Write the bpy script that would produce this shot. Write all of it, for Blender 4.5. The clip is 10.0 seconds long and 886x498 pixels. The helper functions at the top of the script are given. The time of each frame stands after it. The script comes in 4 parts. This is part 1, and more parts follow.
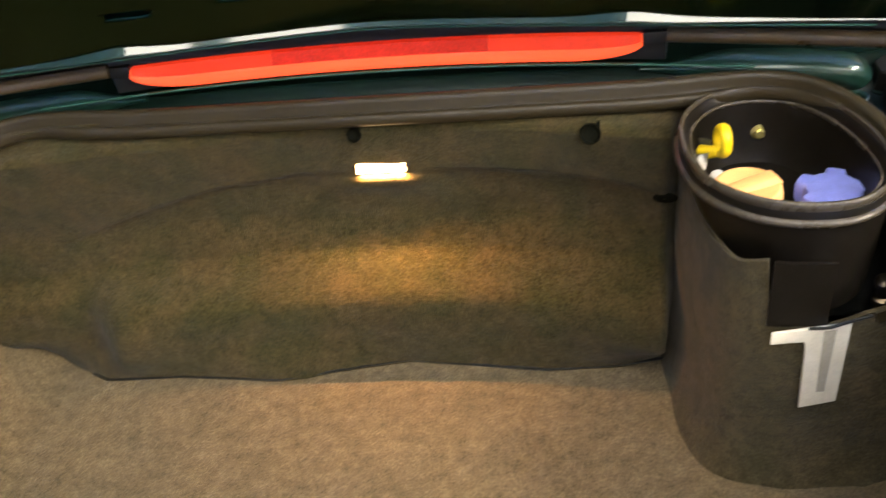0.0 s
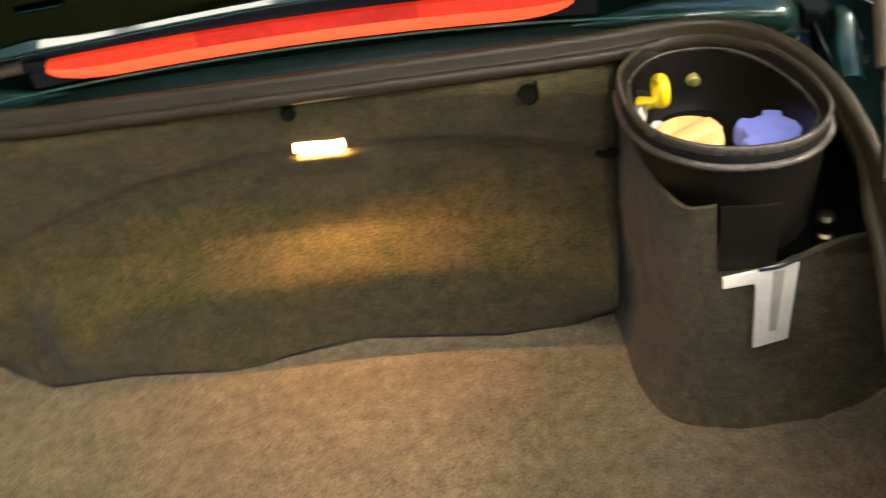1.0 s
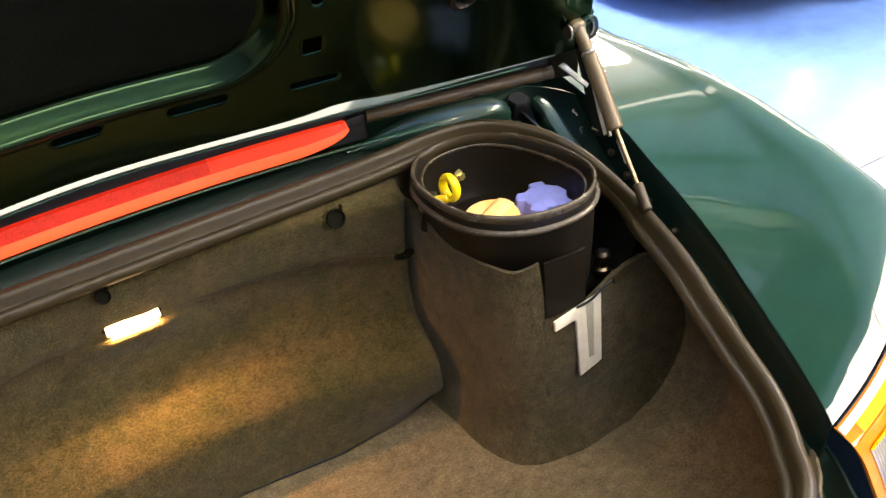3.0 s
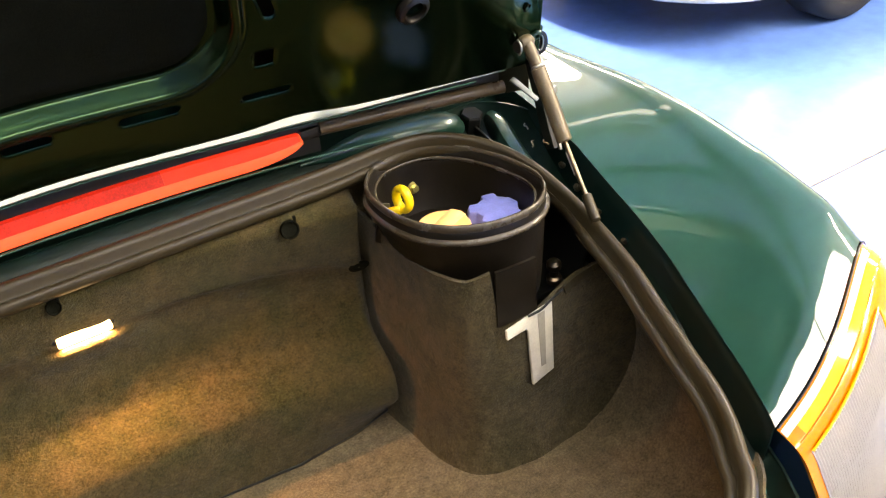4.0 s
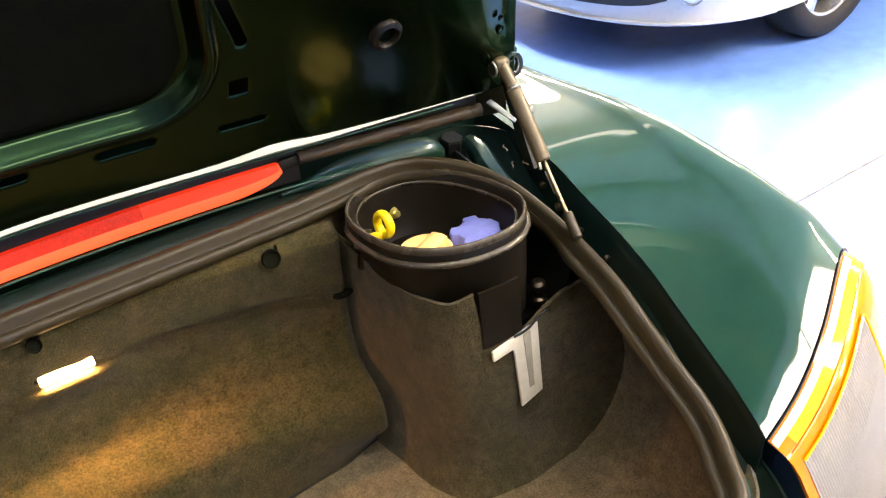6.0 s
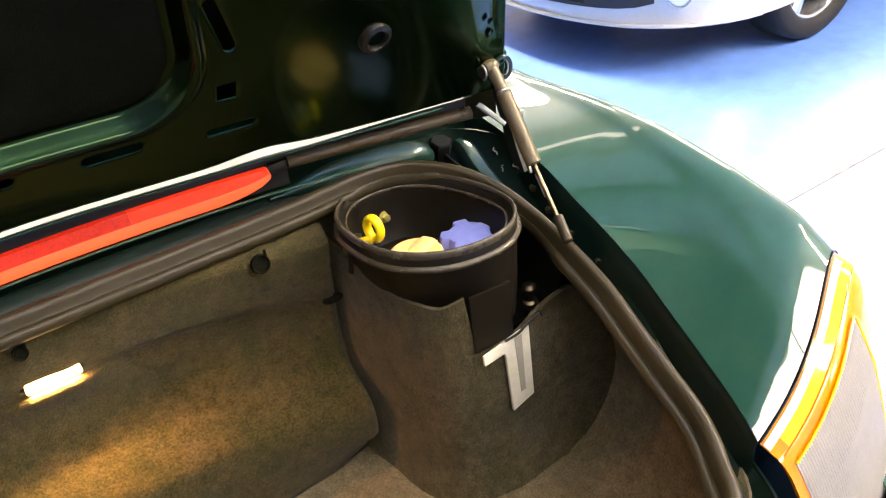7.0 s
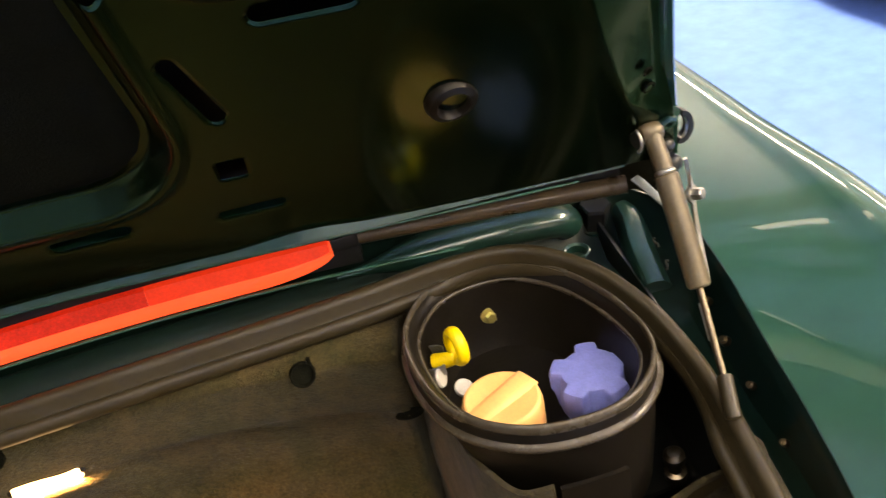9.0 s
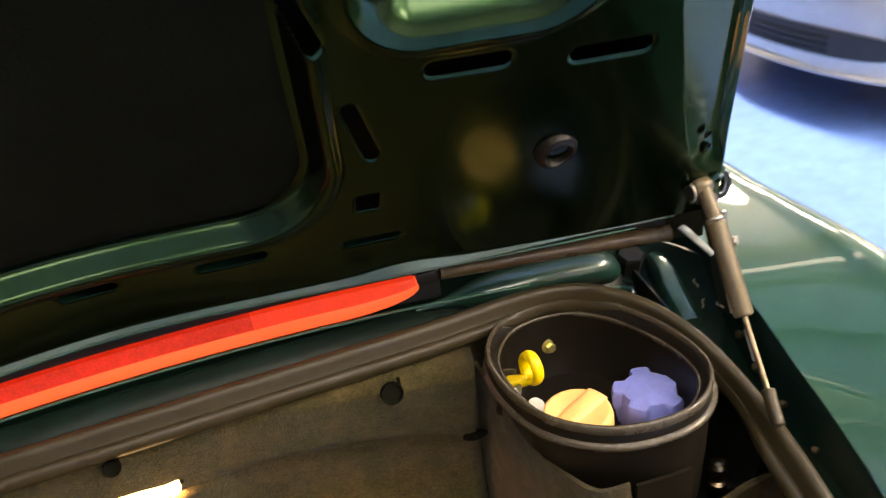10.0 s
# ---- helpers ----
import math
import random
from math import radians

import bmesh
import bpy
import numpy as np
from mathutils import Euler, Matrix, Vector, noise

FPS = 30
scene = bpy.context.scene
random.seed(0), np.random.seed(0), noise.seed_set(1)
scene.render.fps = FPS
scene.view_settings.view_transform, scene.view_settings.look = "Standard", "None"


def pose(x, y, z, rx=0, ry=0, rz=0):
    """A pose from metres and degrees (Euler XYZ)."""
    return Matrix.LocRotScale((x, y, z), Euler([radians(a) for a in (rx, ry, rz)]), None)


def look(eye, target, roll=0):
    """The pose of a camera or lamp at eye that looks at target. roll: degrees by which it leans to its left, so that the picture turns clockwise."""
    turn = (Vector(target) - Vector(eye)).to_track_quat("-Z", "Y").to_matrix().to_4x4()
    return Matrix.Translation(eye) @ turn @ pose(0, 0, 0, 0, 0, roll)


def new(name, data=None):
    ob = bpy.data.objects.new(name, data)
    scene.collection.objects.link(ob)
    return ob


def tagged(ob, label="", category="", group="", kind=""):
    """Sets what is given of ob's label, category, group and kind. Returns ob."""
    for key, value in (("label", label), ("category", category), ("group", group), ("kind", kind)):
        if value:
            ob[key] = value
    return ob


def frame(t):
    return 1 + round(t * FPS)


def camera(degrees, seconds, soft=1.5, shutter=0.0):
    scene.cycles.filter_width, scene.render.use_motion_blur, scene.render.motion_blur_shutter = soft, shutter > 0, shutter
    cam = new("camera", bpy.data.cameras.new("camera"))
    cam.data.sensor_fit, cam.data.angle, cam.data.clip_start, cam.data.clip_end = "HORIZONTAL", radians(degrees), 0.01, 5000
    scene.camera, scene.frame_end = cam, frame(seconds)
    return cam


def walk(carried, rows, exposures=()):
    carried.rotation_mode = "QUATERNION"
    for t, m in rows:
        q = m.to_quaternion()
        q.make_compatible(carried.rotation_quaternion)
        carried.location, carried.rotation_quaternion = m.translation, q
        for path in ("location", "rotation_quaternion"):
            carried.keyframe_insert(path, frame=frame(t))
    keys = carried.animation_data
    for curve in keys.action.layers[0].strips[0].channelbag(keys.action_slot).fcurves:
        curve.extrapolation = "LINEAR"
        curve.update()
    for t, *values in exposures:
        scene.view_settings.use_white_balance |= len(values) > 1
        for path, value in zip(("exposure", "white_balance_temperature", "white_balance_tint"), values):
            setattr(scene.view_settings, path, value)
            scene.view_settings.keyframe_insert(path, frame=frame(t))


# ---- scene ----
cam = camera(53.1, 10.0, soft=1.2, shutter=0.4)
PATH = [
    (0, (0.225, -0.929, 1.393), (-0.077, 0.626, 0.172), -8.6),
    (0.5, (0.179, -0.941, 1.382), (-0.184, 0.568, 0.121), -9.5),
    (1, (0.212, -0.92, 1.388), (0.043, 0.599, 0.098), -10.6),
    (1.5, (0.21, -0.876, 1.411), (0.307, 0.63, 0.098), -11.4),
    (2, (0.18, -0.833, 1.407), (0.438, 0.726, 0.181), -9.3),
    (2.5, (0.018, -0.857, 1.423), (0.565, 0.646, 0.221), -11.0),
    (3, (-0.074, -0.923, 1.438), (0.699, 0.526, 0.298), -6.3),
    (4.5, (-0.066, -0.952, 1.423), (0.804, 0.49, 0.345), -5.6),
    (5, (-0.062, -0.956, 1.416), (0.822, 0.507, 0.377), -6.3),
    (6.5, (-0.061, -0.96, 1.42), (0.834, 0.492, 0.376), -7.1),
    (7, (-0.06, -0.954, 1.418), (0.854, 0.489, 0.378), -6.7),
    (7.5, (-0.038, -0.927, 1.431), (0.871, 0.512, 0.381), -6.6),
    (8, (0.006, -0.903, 1.448), (0.87, 0.533, 0.356), -6.3),
    (8.5, (0.139, -0.804, 1.412), (0.785, 0.731, 0.305), -7.9),
    (9, (0.266, -0.698, 1.391), (0.59, 0.926, 0.269), -11.7),
    (9.5, (0.242, -0.69, 1.399), (0.516, 0.957, 0.298), -11.5),
    (10, (0.085, -0.769, 1.431), (0.627, 0.89, 0.456), -6.9),
]
walk(cam, [(t, look(eye, target, roll)) for t, eye, target, roll in PATH], exposures=[(0.0, 0.69, 7200, 11), (1.0, 0.69, 7200, 11), (2.0, 0.67, 7500, 12), (3.0, 0.83, 7800, 12), (4.5, 0.91, 7900, 12), (7.0, 0.89, 7900, 12), (8.0, 0.83, 8000, 13), (8.5, 0.73, 8200, 14), (9.0, 0.51, 8600, 15), (9.5, 0.49, 8700, 15), (10.0, 0.63, 8600, 14)])

# ---- world and light ----
world = bpy.data.worlds.new("garage_world")
scene.world = world
world.use_nodes = True
bg = world.node_tree.nodes["Background"]
bg.inputs[0].default_value = (0.75, 0.82, 1.0, 1)
bg.inputs[1].default_value = 0.05


def area_lamp(name, m, sx, sy, watts, colour):
    d = bpy.data.lights.new(name, "AREA")
    d.shape, d.size, d.size_y, d.energy, d.color = "RECTANGLE", sx, sy, watts, colour
    ob = new(name, d)
    ob.matrix_world = m
    return ob


# ---- materials ----
def node(nt, kind, **inputs):
    n = nt.nodes.new(kind)
    for k, v in inputs.items():
        n.inputs[k.replace("_", " ")].default_value = v
    return n


def material(name, colour, rough=0.5, metal=0.0, coat=0.0, spec=0.5, vary=0.0, scale=30.0, bump=0.0, bump_scale=200.0,
             rough_vary=0.0, second=None, emit=None, strength=0.0, trans=0.0, ior=1.45, coat_rough=0.05, sheen=0.0, coat_ior=1.5):
    """A surface with noise at two scales in its colour, roughness and relief."""
    m = bpy.data.materials.new(name)
    m.use_nodes = True
    nt = m.node_tree
    b = nt.nodes["Principled BSDF"]
    b.inputs["Base Color"].default_value = (*colour, 1)
    b.inputs["Roughness"].default_value = rough
    b.inputs["Metallic"].default_value = metal
    b.inputs["Coat Weight"].default_value = coat
    b.inputs["Coat Roughness"].default_value = coat_rough
    b.inputs["Coat IOR"].default_value = coat_ior
    b.inputs["Specular IOR Level"].default_value = spec
    b.inputs["Transmission Weight"].default_value = trans
    b.inputs["IOR"].default_value = ior
    b.inputs["Sheen Weight"].default_value = sheen
    if emit:
        b.inputs["Emission Color"].default_value = (*emit, 1)
        b.inputs["Emission Strength"].default_value = strength
    co = nt.nodes.new("ShaderNodeTexCoord")
    if vary:
        n1 = node(nt, "ShaderNodeTexNoise", Scale=scale, Detail=6.0, Roughness=0.6)
        n2 = node(nt, "ShaderNodeTexNoise", Scale=scale * 9, Detail=3.0, Roughness=0.6)
        nt.links.new(co.outputs["Object"], n1.inputs["Vector"])
        nt.links.new(co.outputs["Object"], n2.inputs["Vector"])
        add = nt.nodes.new("ShaderNodeMath")
        add.operation = "MULTIPLY_ADD"
        add.inputs[1].default_value = 0.5
        nt.links.new(n2.outputs["Fac"], add.inputs[0])
        half = nt.nodes.new("ShaderNodeMath")
        half.operation = "MULTIPLY"
        half.inputs[1].default_value = 0.5
        nt.links.new(n1.outputs["Fac"], half.inputs[0])
        nt.links.new(half.outputs[0], add.inputs[2])
        ramp = nt.nodes.new("ShaderNodeValToRGB")
        lo = second or tuple(c * (1 - vary) for c in colour)
        ramp.color_ramp.elements[0].position, ramp.color_ramp.elements[0].color = 0.35, (*lo, 1)
        ramp.color_ramp.elements[1].position, ramp.color_ramp.elements[1].color = 0.65, (*[min(1, c * (1 + vary)) for c in colour], 1)
        nt.links.new(add.outputs[0], ramp.inputs[0])
        nt.links.new(ramp.outputs[0], b.inputs["Base Color"])
        if rough_vary:
            rr = nt.nodes.new("ShaderNodeMapRange")
            rr.inputs["To Min"].default_value, rr.inputs["To Max"].default_value = max(0.02, rough - rough_vary), min(1, rough + rough_vary)
            nt.links.new(n1.outputs["Fac"], rr.inputs[0])
            nt.links.new(rr.outputs[0], b.inputs["Roughness"])
    if bump:
        n3 = node(nt, "ShaderNodeTexNoise", Scale=bump_scale, Detail=4.0, Roughness=0.7)
        nt.links.new(co.outputs["Object"], n3.inputs["Vector"])
        bp = nt.nodes.new("ShaderNodeBump")
        bp.inputs["Strength"].default_value, bp.inputs["Distance"].default_value = bump, 0.002
        nt.links.new(n3.outputs["Fac"], bp.inputs["Height"])
        nt.links.new(bp.outputs[0], b.inputs["Normal"])
    return m


def carpet(name, warm, cool, fleck):
    """Felted carpet: olive and brown patches, with pale and dark fibres over them."""
    m = material(name, warm, 0.98, spec=0.08, bump=1.0, bump_scale=330, sheen=0.1)
    nt = m.node_tree
    co = nt.nodes.new("ShaderNodeTexCoord")
    patch = node(nt, "ShaderNodeTexNoise", Scale=15.0, Detail=7.0, Roughness=0.72)
    fibre = node(nt, "ShaderNodeTexNoise", Scale=300.0, Detail=3.0, Roughness=0.7)
    speck = node(nt, "ShaderNodeTexNoise", Scale=60.0, Detail=3.0, Roughness=0.6)
    for n in (patch, fibre, speck):
        nt.links.new(co.outputs["Object"], n.inputs["Vector"])
    hue = nt.nodes.new("ShaderNodeValToRGB")
    hue.color_ramp.elements[0].position, hue.color_ramp.elements[0].color = 0.39, (*cool, 1)
    hue.color_ramp.elements[1].position, hue.color_ramp.elements[1].color = 0.61, (*warm, 1)
    nt.links.new(patch.outputs["Fac"], hue.inputs[0])
    both = nt.nodes.new("ShaderNodeMath")
    both.operation = "MULTIPLY_ADD"
    both.inputs[1].default_value = 0.30
    nt.links.new(speck.outputs["Fac"], both.inputs[0])
    scaled = nt.nodes.new("ShaderNodeMath")
    scaled.operation = "MULTIPLY"
    scaled.inputs[1].default_value = 0.70
    nt.links.new(fibre.outputs["Fac"], scaled.inputs[0])
    nt.links.new(scaled.outputs[0], both.inputs[2])
    span = nt.nodes.new("ShaderNodeMapRange")
    span.inputs["From Min"].default_value, span.inputs["From Max"].default_value = 0.36, 0.64
    span.inputs["To Min"].default_value, span.inputs["To Max"].default_value = 1 - fleck, 1 + fleck
    nt.links.new(both.outputs[0], span.inputs[0])
    mix = nt.nodes.new("ShaderNodeVectorMath")
    mix.operation = "SCALE"
    nt.links.new(hue.outputs[0], mix.inputs[0])
    nt.links.new(span.outputs[0], mix.inputs["Scale"])
    nt.links.new(mix.outputs[0], nt.nodes["Principled BSDF"].inputs["Base Color"])
    return m


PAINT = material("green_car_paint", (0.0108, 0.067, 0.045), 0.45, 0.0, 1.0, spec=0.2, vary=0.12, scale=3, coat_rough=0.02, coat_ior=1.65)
# same green paint, darkened for the dim luggage space the underside reflects
PAINT_IN = material("darkened_underside_paint", (0.0114, 0.034, 0.0118), 0.20, 0.95, 0.22, vary=0.15, scale=4, coat_rough=0.10)
# the car's green, with the gutter's shade put into the colour
GUTTER_SHADED = material("shaded_green_gutter_paint", (0.0022, 0.0105, 0.008), 0.45, 0.0, 0.1, spec=0.15, vary=0.3, scale=8, coat_rough=0.25)
DARK_PAINT = material("dark_gutter_paint", (0.010, 0.044, 0.033), 0.3, 0.3, 0.8, vary=0.2, scale=8, coat_rough=0.08)
# one carpet in three tones; liner and pillar are darkened for their shade
CARPET = carpet("darkened_liner_carpet", (0.056, 0.0415, 0.0175), (0.036, 0.0335, 0.0130), 0.46)
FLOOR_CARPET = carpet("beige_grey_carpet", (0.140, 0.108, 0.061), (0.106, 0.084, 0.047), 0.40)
PILLAR_CARPET = carpet("darkened_pillar_carpet", (0.067, 0.052, 0.027), (0.045, 0.039, 0.0185), 0.44)
RUBBER = material("brown_black_rubber", (0.029, 0.0228, 0.0118), 0.37, spec=0.36, vary=0.18, scale=14, bump=0.12, bump_scale=300, rough_vary=0.04)
PLASTIC = material("black_tub_plastic", (0.0075, 0.0062, 0.0046), 0.38, spec=0.22, vary=0.3, scale=30, bump=0.12, bump_scale=500, rough_vary=0.08)
LIP = material("grey_brown_lip_rubber", (0.050, 0.042, 0.030), 0.27, spec=0.45, vary=0.2, scale=20, bump=0.08, bump_scale=300, rough_vary=0.05)
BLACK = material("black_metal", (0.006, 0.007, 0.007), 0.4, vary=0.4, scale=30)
# felt of the lid, and the black put into holes, folds and gaps
FELT_AND_SHADE = material("felt_and_shade_black", (0.0055, 0.006, 0.004), 0.95, spec=0.03, vary=0.3, scale=30, bump=0.5, bump_scale=500)
STEEL = material("zinc_steel", (0.62, 0.60, 0.52), 0.3, 1.0, vary=0.2, scale=60, rough_vary=0.1)
DULL_STEEL = material("dull_zinc", (0.42, 0.41, 0.37), 0.48, 1.0, vary=0.3, scale=60, rough_vary=0.15)
PALE_GREY = material("pale_grey_paint", (0.13, 0.15, 0.15), 0.3, 0.3, coat=0.3, vary=0.15, scale=60)
STRUT = material("brown_grey_strut_paint", (0.105, 0.084, 0.050), 0.35, 0.2, vary=0.2, scale=40, rough_vary=0.08)
BRASS = material("yellow_zinc", (0.70, 0.62, 0.22), 0.32, 0.9, vary=0.2, scale=80)
ROD = material("dull_piston_steel", (0.16, 0.13, 0.09), 0.33, 1.0, vary=0.2, scale=60)
GREY = material("grey_bracket_plastic", (0.62, 0.59, 0.50), 0.5, vary=0.12, scale=50, bump=0.1, bump_scale=300)
GREY_DARK = material("grey_groove_plastic", (0.30, 0.28, 0.23), 0.5, vary=0.15, scale=50)
ORANGE_CAP = material("orange_yellow_plastic", (0.86, 0.44, 0.16), 0.45, vary=0.1, scale=40, bump=0.06, bump_scale=300)
YELLOW = material("yellow_plastic", (0.78, 0.56, 0.015), 0.4, vary=0.12, scale=60)
BLUE = material("lavender_blue_plastic", (0.235, 0.275, 0.70), 0.5, vary=0.12, scale=50, bump=0.08, bump_scale=300)
WHITE_PLASTIC = material("white_plastic", (0.50, 0.49, 0.45), 0.4, vary=0.08, scale=60)
# emission added to brighten the red lenses; no lit bulb behind them is known
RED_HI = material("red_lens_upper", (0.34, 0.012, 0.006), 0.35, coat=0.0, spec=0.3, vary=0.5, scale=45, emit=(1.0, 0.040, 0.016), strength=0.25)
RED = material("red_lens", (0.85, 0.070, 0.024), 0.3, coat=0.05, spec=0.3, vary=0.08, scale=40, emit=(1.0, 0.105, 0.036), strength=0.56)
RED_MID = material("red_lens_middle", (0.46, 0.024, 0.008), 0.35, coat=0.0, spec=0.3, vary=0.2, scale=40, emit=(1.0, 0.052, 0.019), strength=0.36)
AMBER = material("amber_lens", (0.95, 0.24, 0.002), 0.10, coat=1.0, vary=0.14, scale=25)
AMBER_PALE = material("yellow_lens_rim", (0.95, 0.50, 0.01), 0.10, coat=1.0, vary=0.1, scale=25)
CLEAR_BACK = material("pale_reflector", (0.74, 0.69, 0.66), 0.25, 0.1, coat=1.0, vary=0.1, scale=40)
RIM_CLEAR_GLARE = material("clear_rim_with_glare", (0.92, 0.86, 0.66), 0.08, coat=1.0, vary=0.06, scale=30)
TRIM = material("brown_trim_rubber", (0.060, 0.042, 0.022), 0.30, vary=0.25, scale=40, bump=0.1, bump_scale=300, rough_vary=0.08)
# fender green blackened, standing for shade and the dark lid it reflects
FLANK_SHADED = material("shaded_green_flank_paint", (0.0020, 0.0090, 0.0080), 0.32, coat=0.25, spec=0.15, vary=0.2, scale=6)
FLANGE = material("dark_green_gloss_paint", (0.005, 0.030, 0.020), 0.3, 0.2, 0.95, vary=0.12, scale=3, coat_rough=0.05, bump=0.05, bump_scale=25)
CLEAR = material("clear_ribbed_lens", (0.46, 0.43, 0.39), 0.2, coat=0.3, vary=0.06, scale=40)
LAMP_GLOW = material("courtesy_lamp_lens", (1.0, 0.8, 0.5), 0.3, emit=(1.0, 0.62, 0.27), strength=8.0)
FLOOR_BLUE = material("blue_floor_paint", (0.115, 0.245, 0.66), 0.30, vary=0.16, scale=1.4, bump=0.05, bump_scale=60, rough_vary=0.07)
JOINT = material("floor_joint_filler", (0.20, 0.20, 0.21), 0.7, vary=0.5, scale=9)
WALL_PAINT = material("white_wall_paint", (0.70, 0.67, 0.60), 0.7, vary=0.05, scale=3, bump=0.1, bump_scale=90)
CEIL_PAINT = material("grey_ceiling_paint", (0.84, 0.83, 0.80), 0.8, vary=0.08, scale=2)
PANEL_GLOW = material("lamp_diffuser", (0.9, 0.9, 0.9), 0.5, emit=(1.0, 0.97, 0.90), strength=12.0)
DIM_GLOW = material("small_lamp_diffuser", (0.9, 0.9, 0.9), 0.5, emit=(1.0, 0.97, 0.90), strength=1.1)
FABRIC = material("black_roof_fabric", (0.012, 0.012, 0.012), 0.95, spec=0.1, vary=0.3, scale=60, bump=0.4, bump_scale=500)
SILVER = material("silver_car_paint", (0.50, 0.51, 0.52), 0.3, 0.5, 1.0, vary=0.06, scale=3, coat_rough=0.03)
TYRE = material("tyre_rubber", (0.010, 0.010, 0.011), 0.75, vary=0.3, scale=20, bump=0.3, bump_scale=120)
ALLOY = material("silver_alloy", (0.72, 0.73, 0.75), 0.25, 0.9, vary=0.06, scale=20)
GRILLE = material("dark_grille_plastic", (0.02, 0.022, 0.026), 0.5, vary=0.2, scale=40)
CLEAR_GLASS = material("fog_lamp_glass", (0.7, 0.74, 0.78), 0.08, 0.4, coat=1.0)


# ---- shape helpers ----
def mesh_object(name, bm, mat, smooth=True, sharp=35):
    me = bpy.data.meshes.new(name)
    bm.normal_update()
    bm.to_mesh(me)
    bm.free()
    me.materials.append(mat)
    if smooth:
        me.shade_smooth()
        me.set_sharp_from_angle(angle=radians(sharp))
    return new(name, me)


def part(name, bm, mat, parent, label="", smooth=True, sharp=35):
    ob = mesh_object(name, bm, mat, smooth, sharp)
    ob.parent = parent
    if label:
        tagged(ob, label)
    return ob


def thing(name, label, category, place=(0, 0, 0), group="", kind=""):
    ob = new(name)
    ob.location = place
    ob.empty_display_size = 0.05
    return tagged(ob, label, category, group, kind)


def structure(name, bm, mat, label, category, smooth=False):
    return tagged(mesh_object(name, bm, mat, smooth), label, category, kind="structure")


def smoothstep(a, b, x):
    t = np.clip((x - a) / (b - a), 0, 1)
    return t * t * (3 - 2 * t)


def curve_through(points, n, closed=False):
    """n+1 points of a smooth curve through the given ones, evenly spaced."""
    p = np.array(points, float)
    k = len(p)
    idx = range(k if closed else k - 1)
    out = []
    for i in idx:
        p0 = p[(i - 1) % k] if closed or i > 0 else 2 * p[0] - p[1]
        p1, p2 = p[i], p[(i + 1) % k]
        p3 = p[(i + 2) % k] if closed or i + 2 < k else 2 * p[-1] - p[-2]
        for t in np.linspace(0, 1, 24, endpoint=False):
            out.append(0.5 * (2 * p1 + (p2 - p0) * t + (2 * p0 - 5 * p1 + 4 * p2 - p3) * t * t + (3 * p1 - p0 - 3 * p2 + p3) * t ** 3))
    out.append(p[0] if closed else p[-1])
    out = np.array(out)
    d = np.r_[0, np.cumsum(np.linalg.norm(np.diff(out, axis=0), axis=1))]
    s = np.linspace(0, d[-1], n + 1)
    return np.stack([np.interp(s, d, out[:, c]) for c in range(out.shape[1])], 1)


def bm_from(verts, faces):
    me = bpy.data.meshes.new("tmp")
    me.from_pydata([tuple(map(float, v)) for v in verts], [], faces)
    bm = bmesh.new()
    bm.from_mesh(me)
    bpy.data.meshes.remove(me)
    return bm


def grid(f, nu, nv, thick=0.0, flip=False):
    """A sheet f(u, v), u and v from 0 to 1, with a thickness along its normals."""
    U, V = np.meshgrid(np.linspace(0, 1, nu + 1), np.linspace(0, 1, nv + 1), indexing="ij")
    P = np.array([[f(U[i, j], V[i, j]) for j in range(nv + 1)] for i in range(nu + 1)], float)
    return grid_points(P, thick, flip)


def grid_points(P, thick=0.0, flip=False, hole=None):
    nu, nv = P.shape[0] - 1, P.shape[1] - 1
    ids = np.arange((nu + 1) * (nv + 1)).reshape(nu + 1, nv + 1)
    verts = P.reshape(-1, 3)
    faces = [(ids[i, j], ids[i + 1, j], ids[i + 1, j + 1], ids[i, j + 1]) for i in range(nu) for j in range(nv)]
    if hole is not None:
        shut = ~(hole[:-1, :-1] & hole[1:, :-1] & hole[1:, 1:] & hole[:-1, 1:]).ravel()
        faces = [f for f, k in zip(faces, shut) if k]
    if flip:
        faces = [f[::-1] for f in faces]
    if thick:
        du, dv = np.gradient(P, axis=0), np.gradient(P, axis=1)
        n = np.cross(du, dv)
        n /= np.linalg.norm(n, axis=2, keepdims=True) + 1e-12
        if flip:
            n = -n
        k = len(verts)
        verts = np.r_[verts, (P - n * thick).reshape(-1, 3)]
        faces += [tuple(i + k for i in f[::-1]) for f in faces]
        rim = [*ids[:, 0], *ids[-1, 1:], *ids[-2::-1, -1], *ids[0, -2:0:-1]]
        for a, b in zip(rim, rim[1:] + rim[:1]):
            faces.append((b, a, a + k, b + k) if not flip else (a, b, b + k, a + k))
    return bm_from(verts, [tuple(int(i) for i in f) for f in faces])


def rings(R, closed_path=False, caps=True):
    """Skin over a list of rings of equal length."""
    R = np.array(R, float)
    n, k = R.shape[:2]
    faces = []
    for i in range(n if closed_path else n - 1):
        for j in range(k):
            a, b = i * k + j, i * k + (j + 1) % k
            c, d = ((i + 1) % n) * k + (j + 1) % k, ((i + 1) % n) * k + j
            faces.append((a, b, c, d))
    if caps and not closed_path:
        faces.append(tuple(range(k))[::-1])
        faces.append(tuple((n - 1) * k + j for j in range(k)))
    bm = bm_from(R.reshape(-1, 3), faces)
    bmesh.ops.recalc_face_normals(bm, faces=bm.faces[:])
    return bm


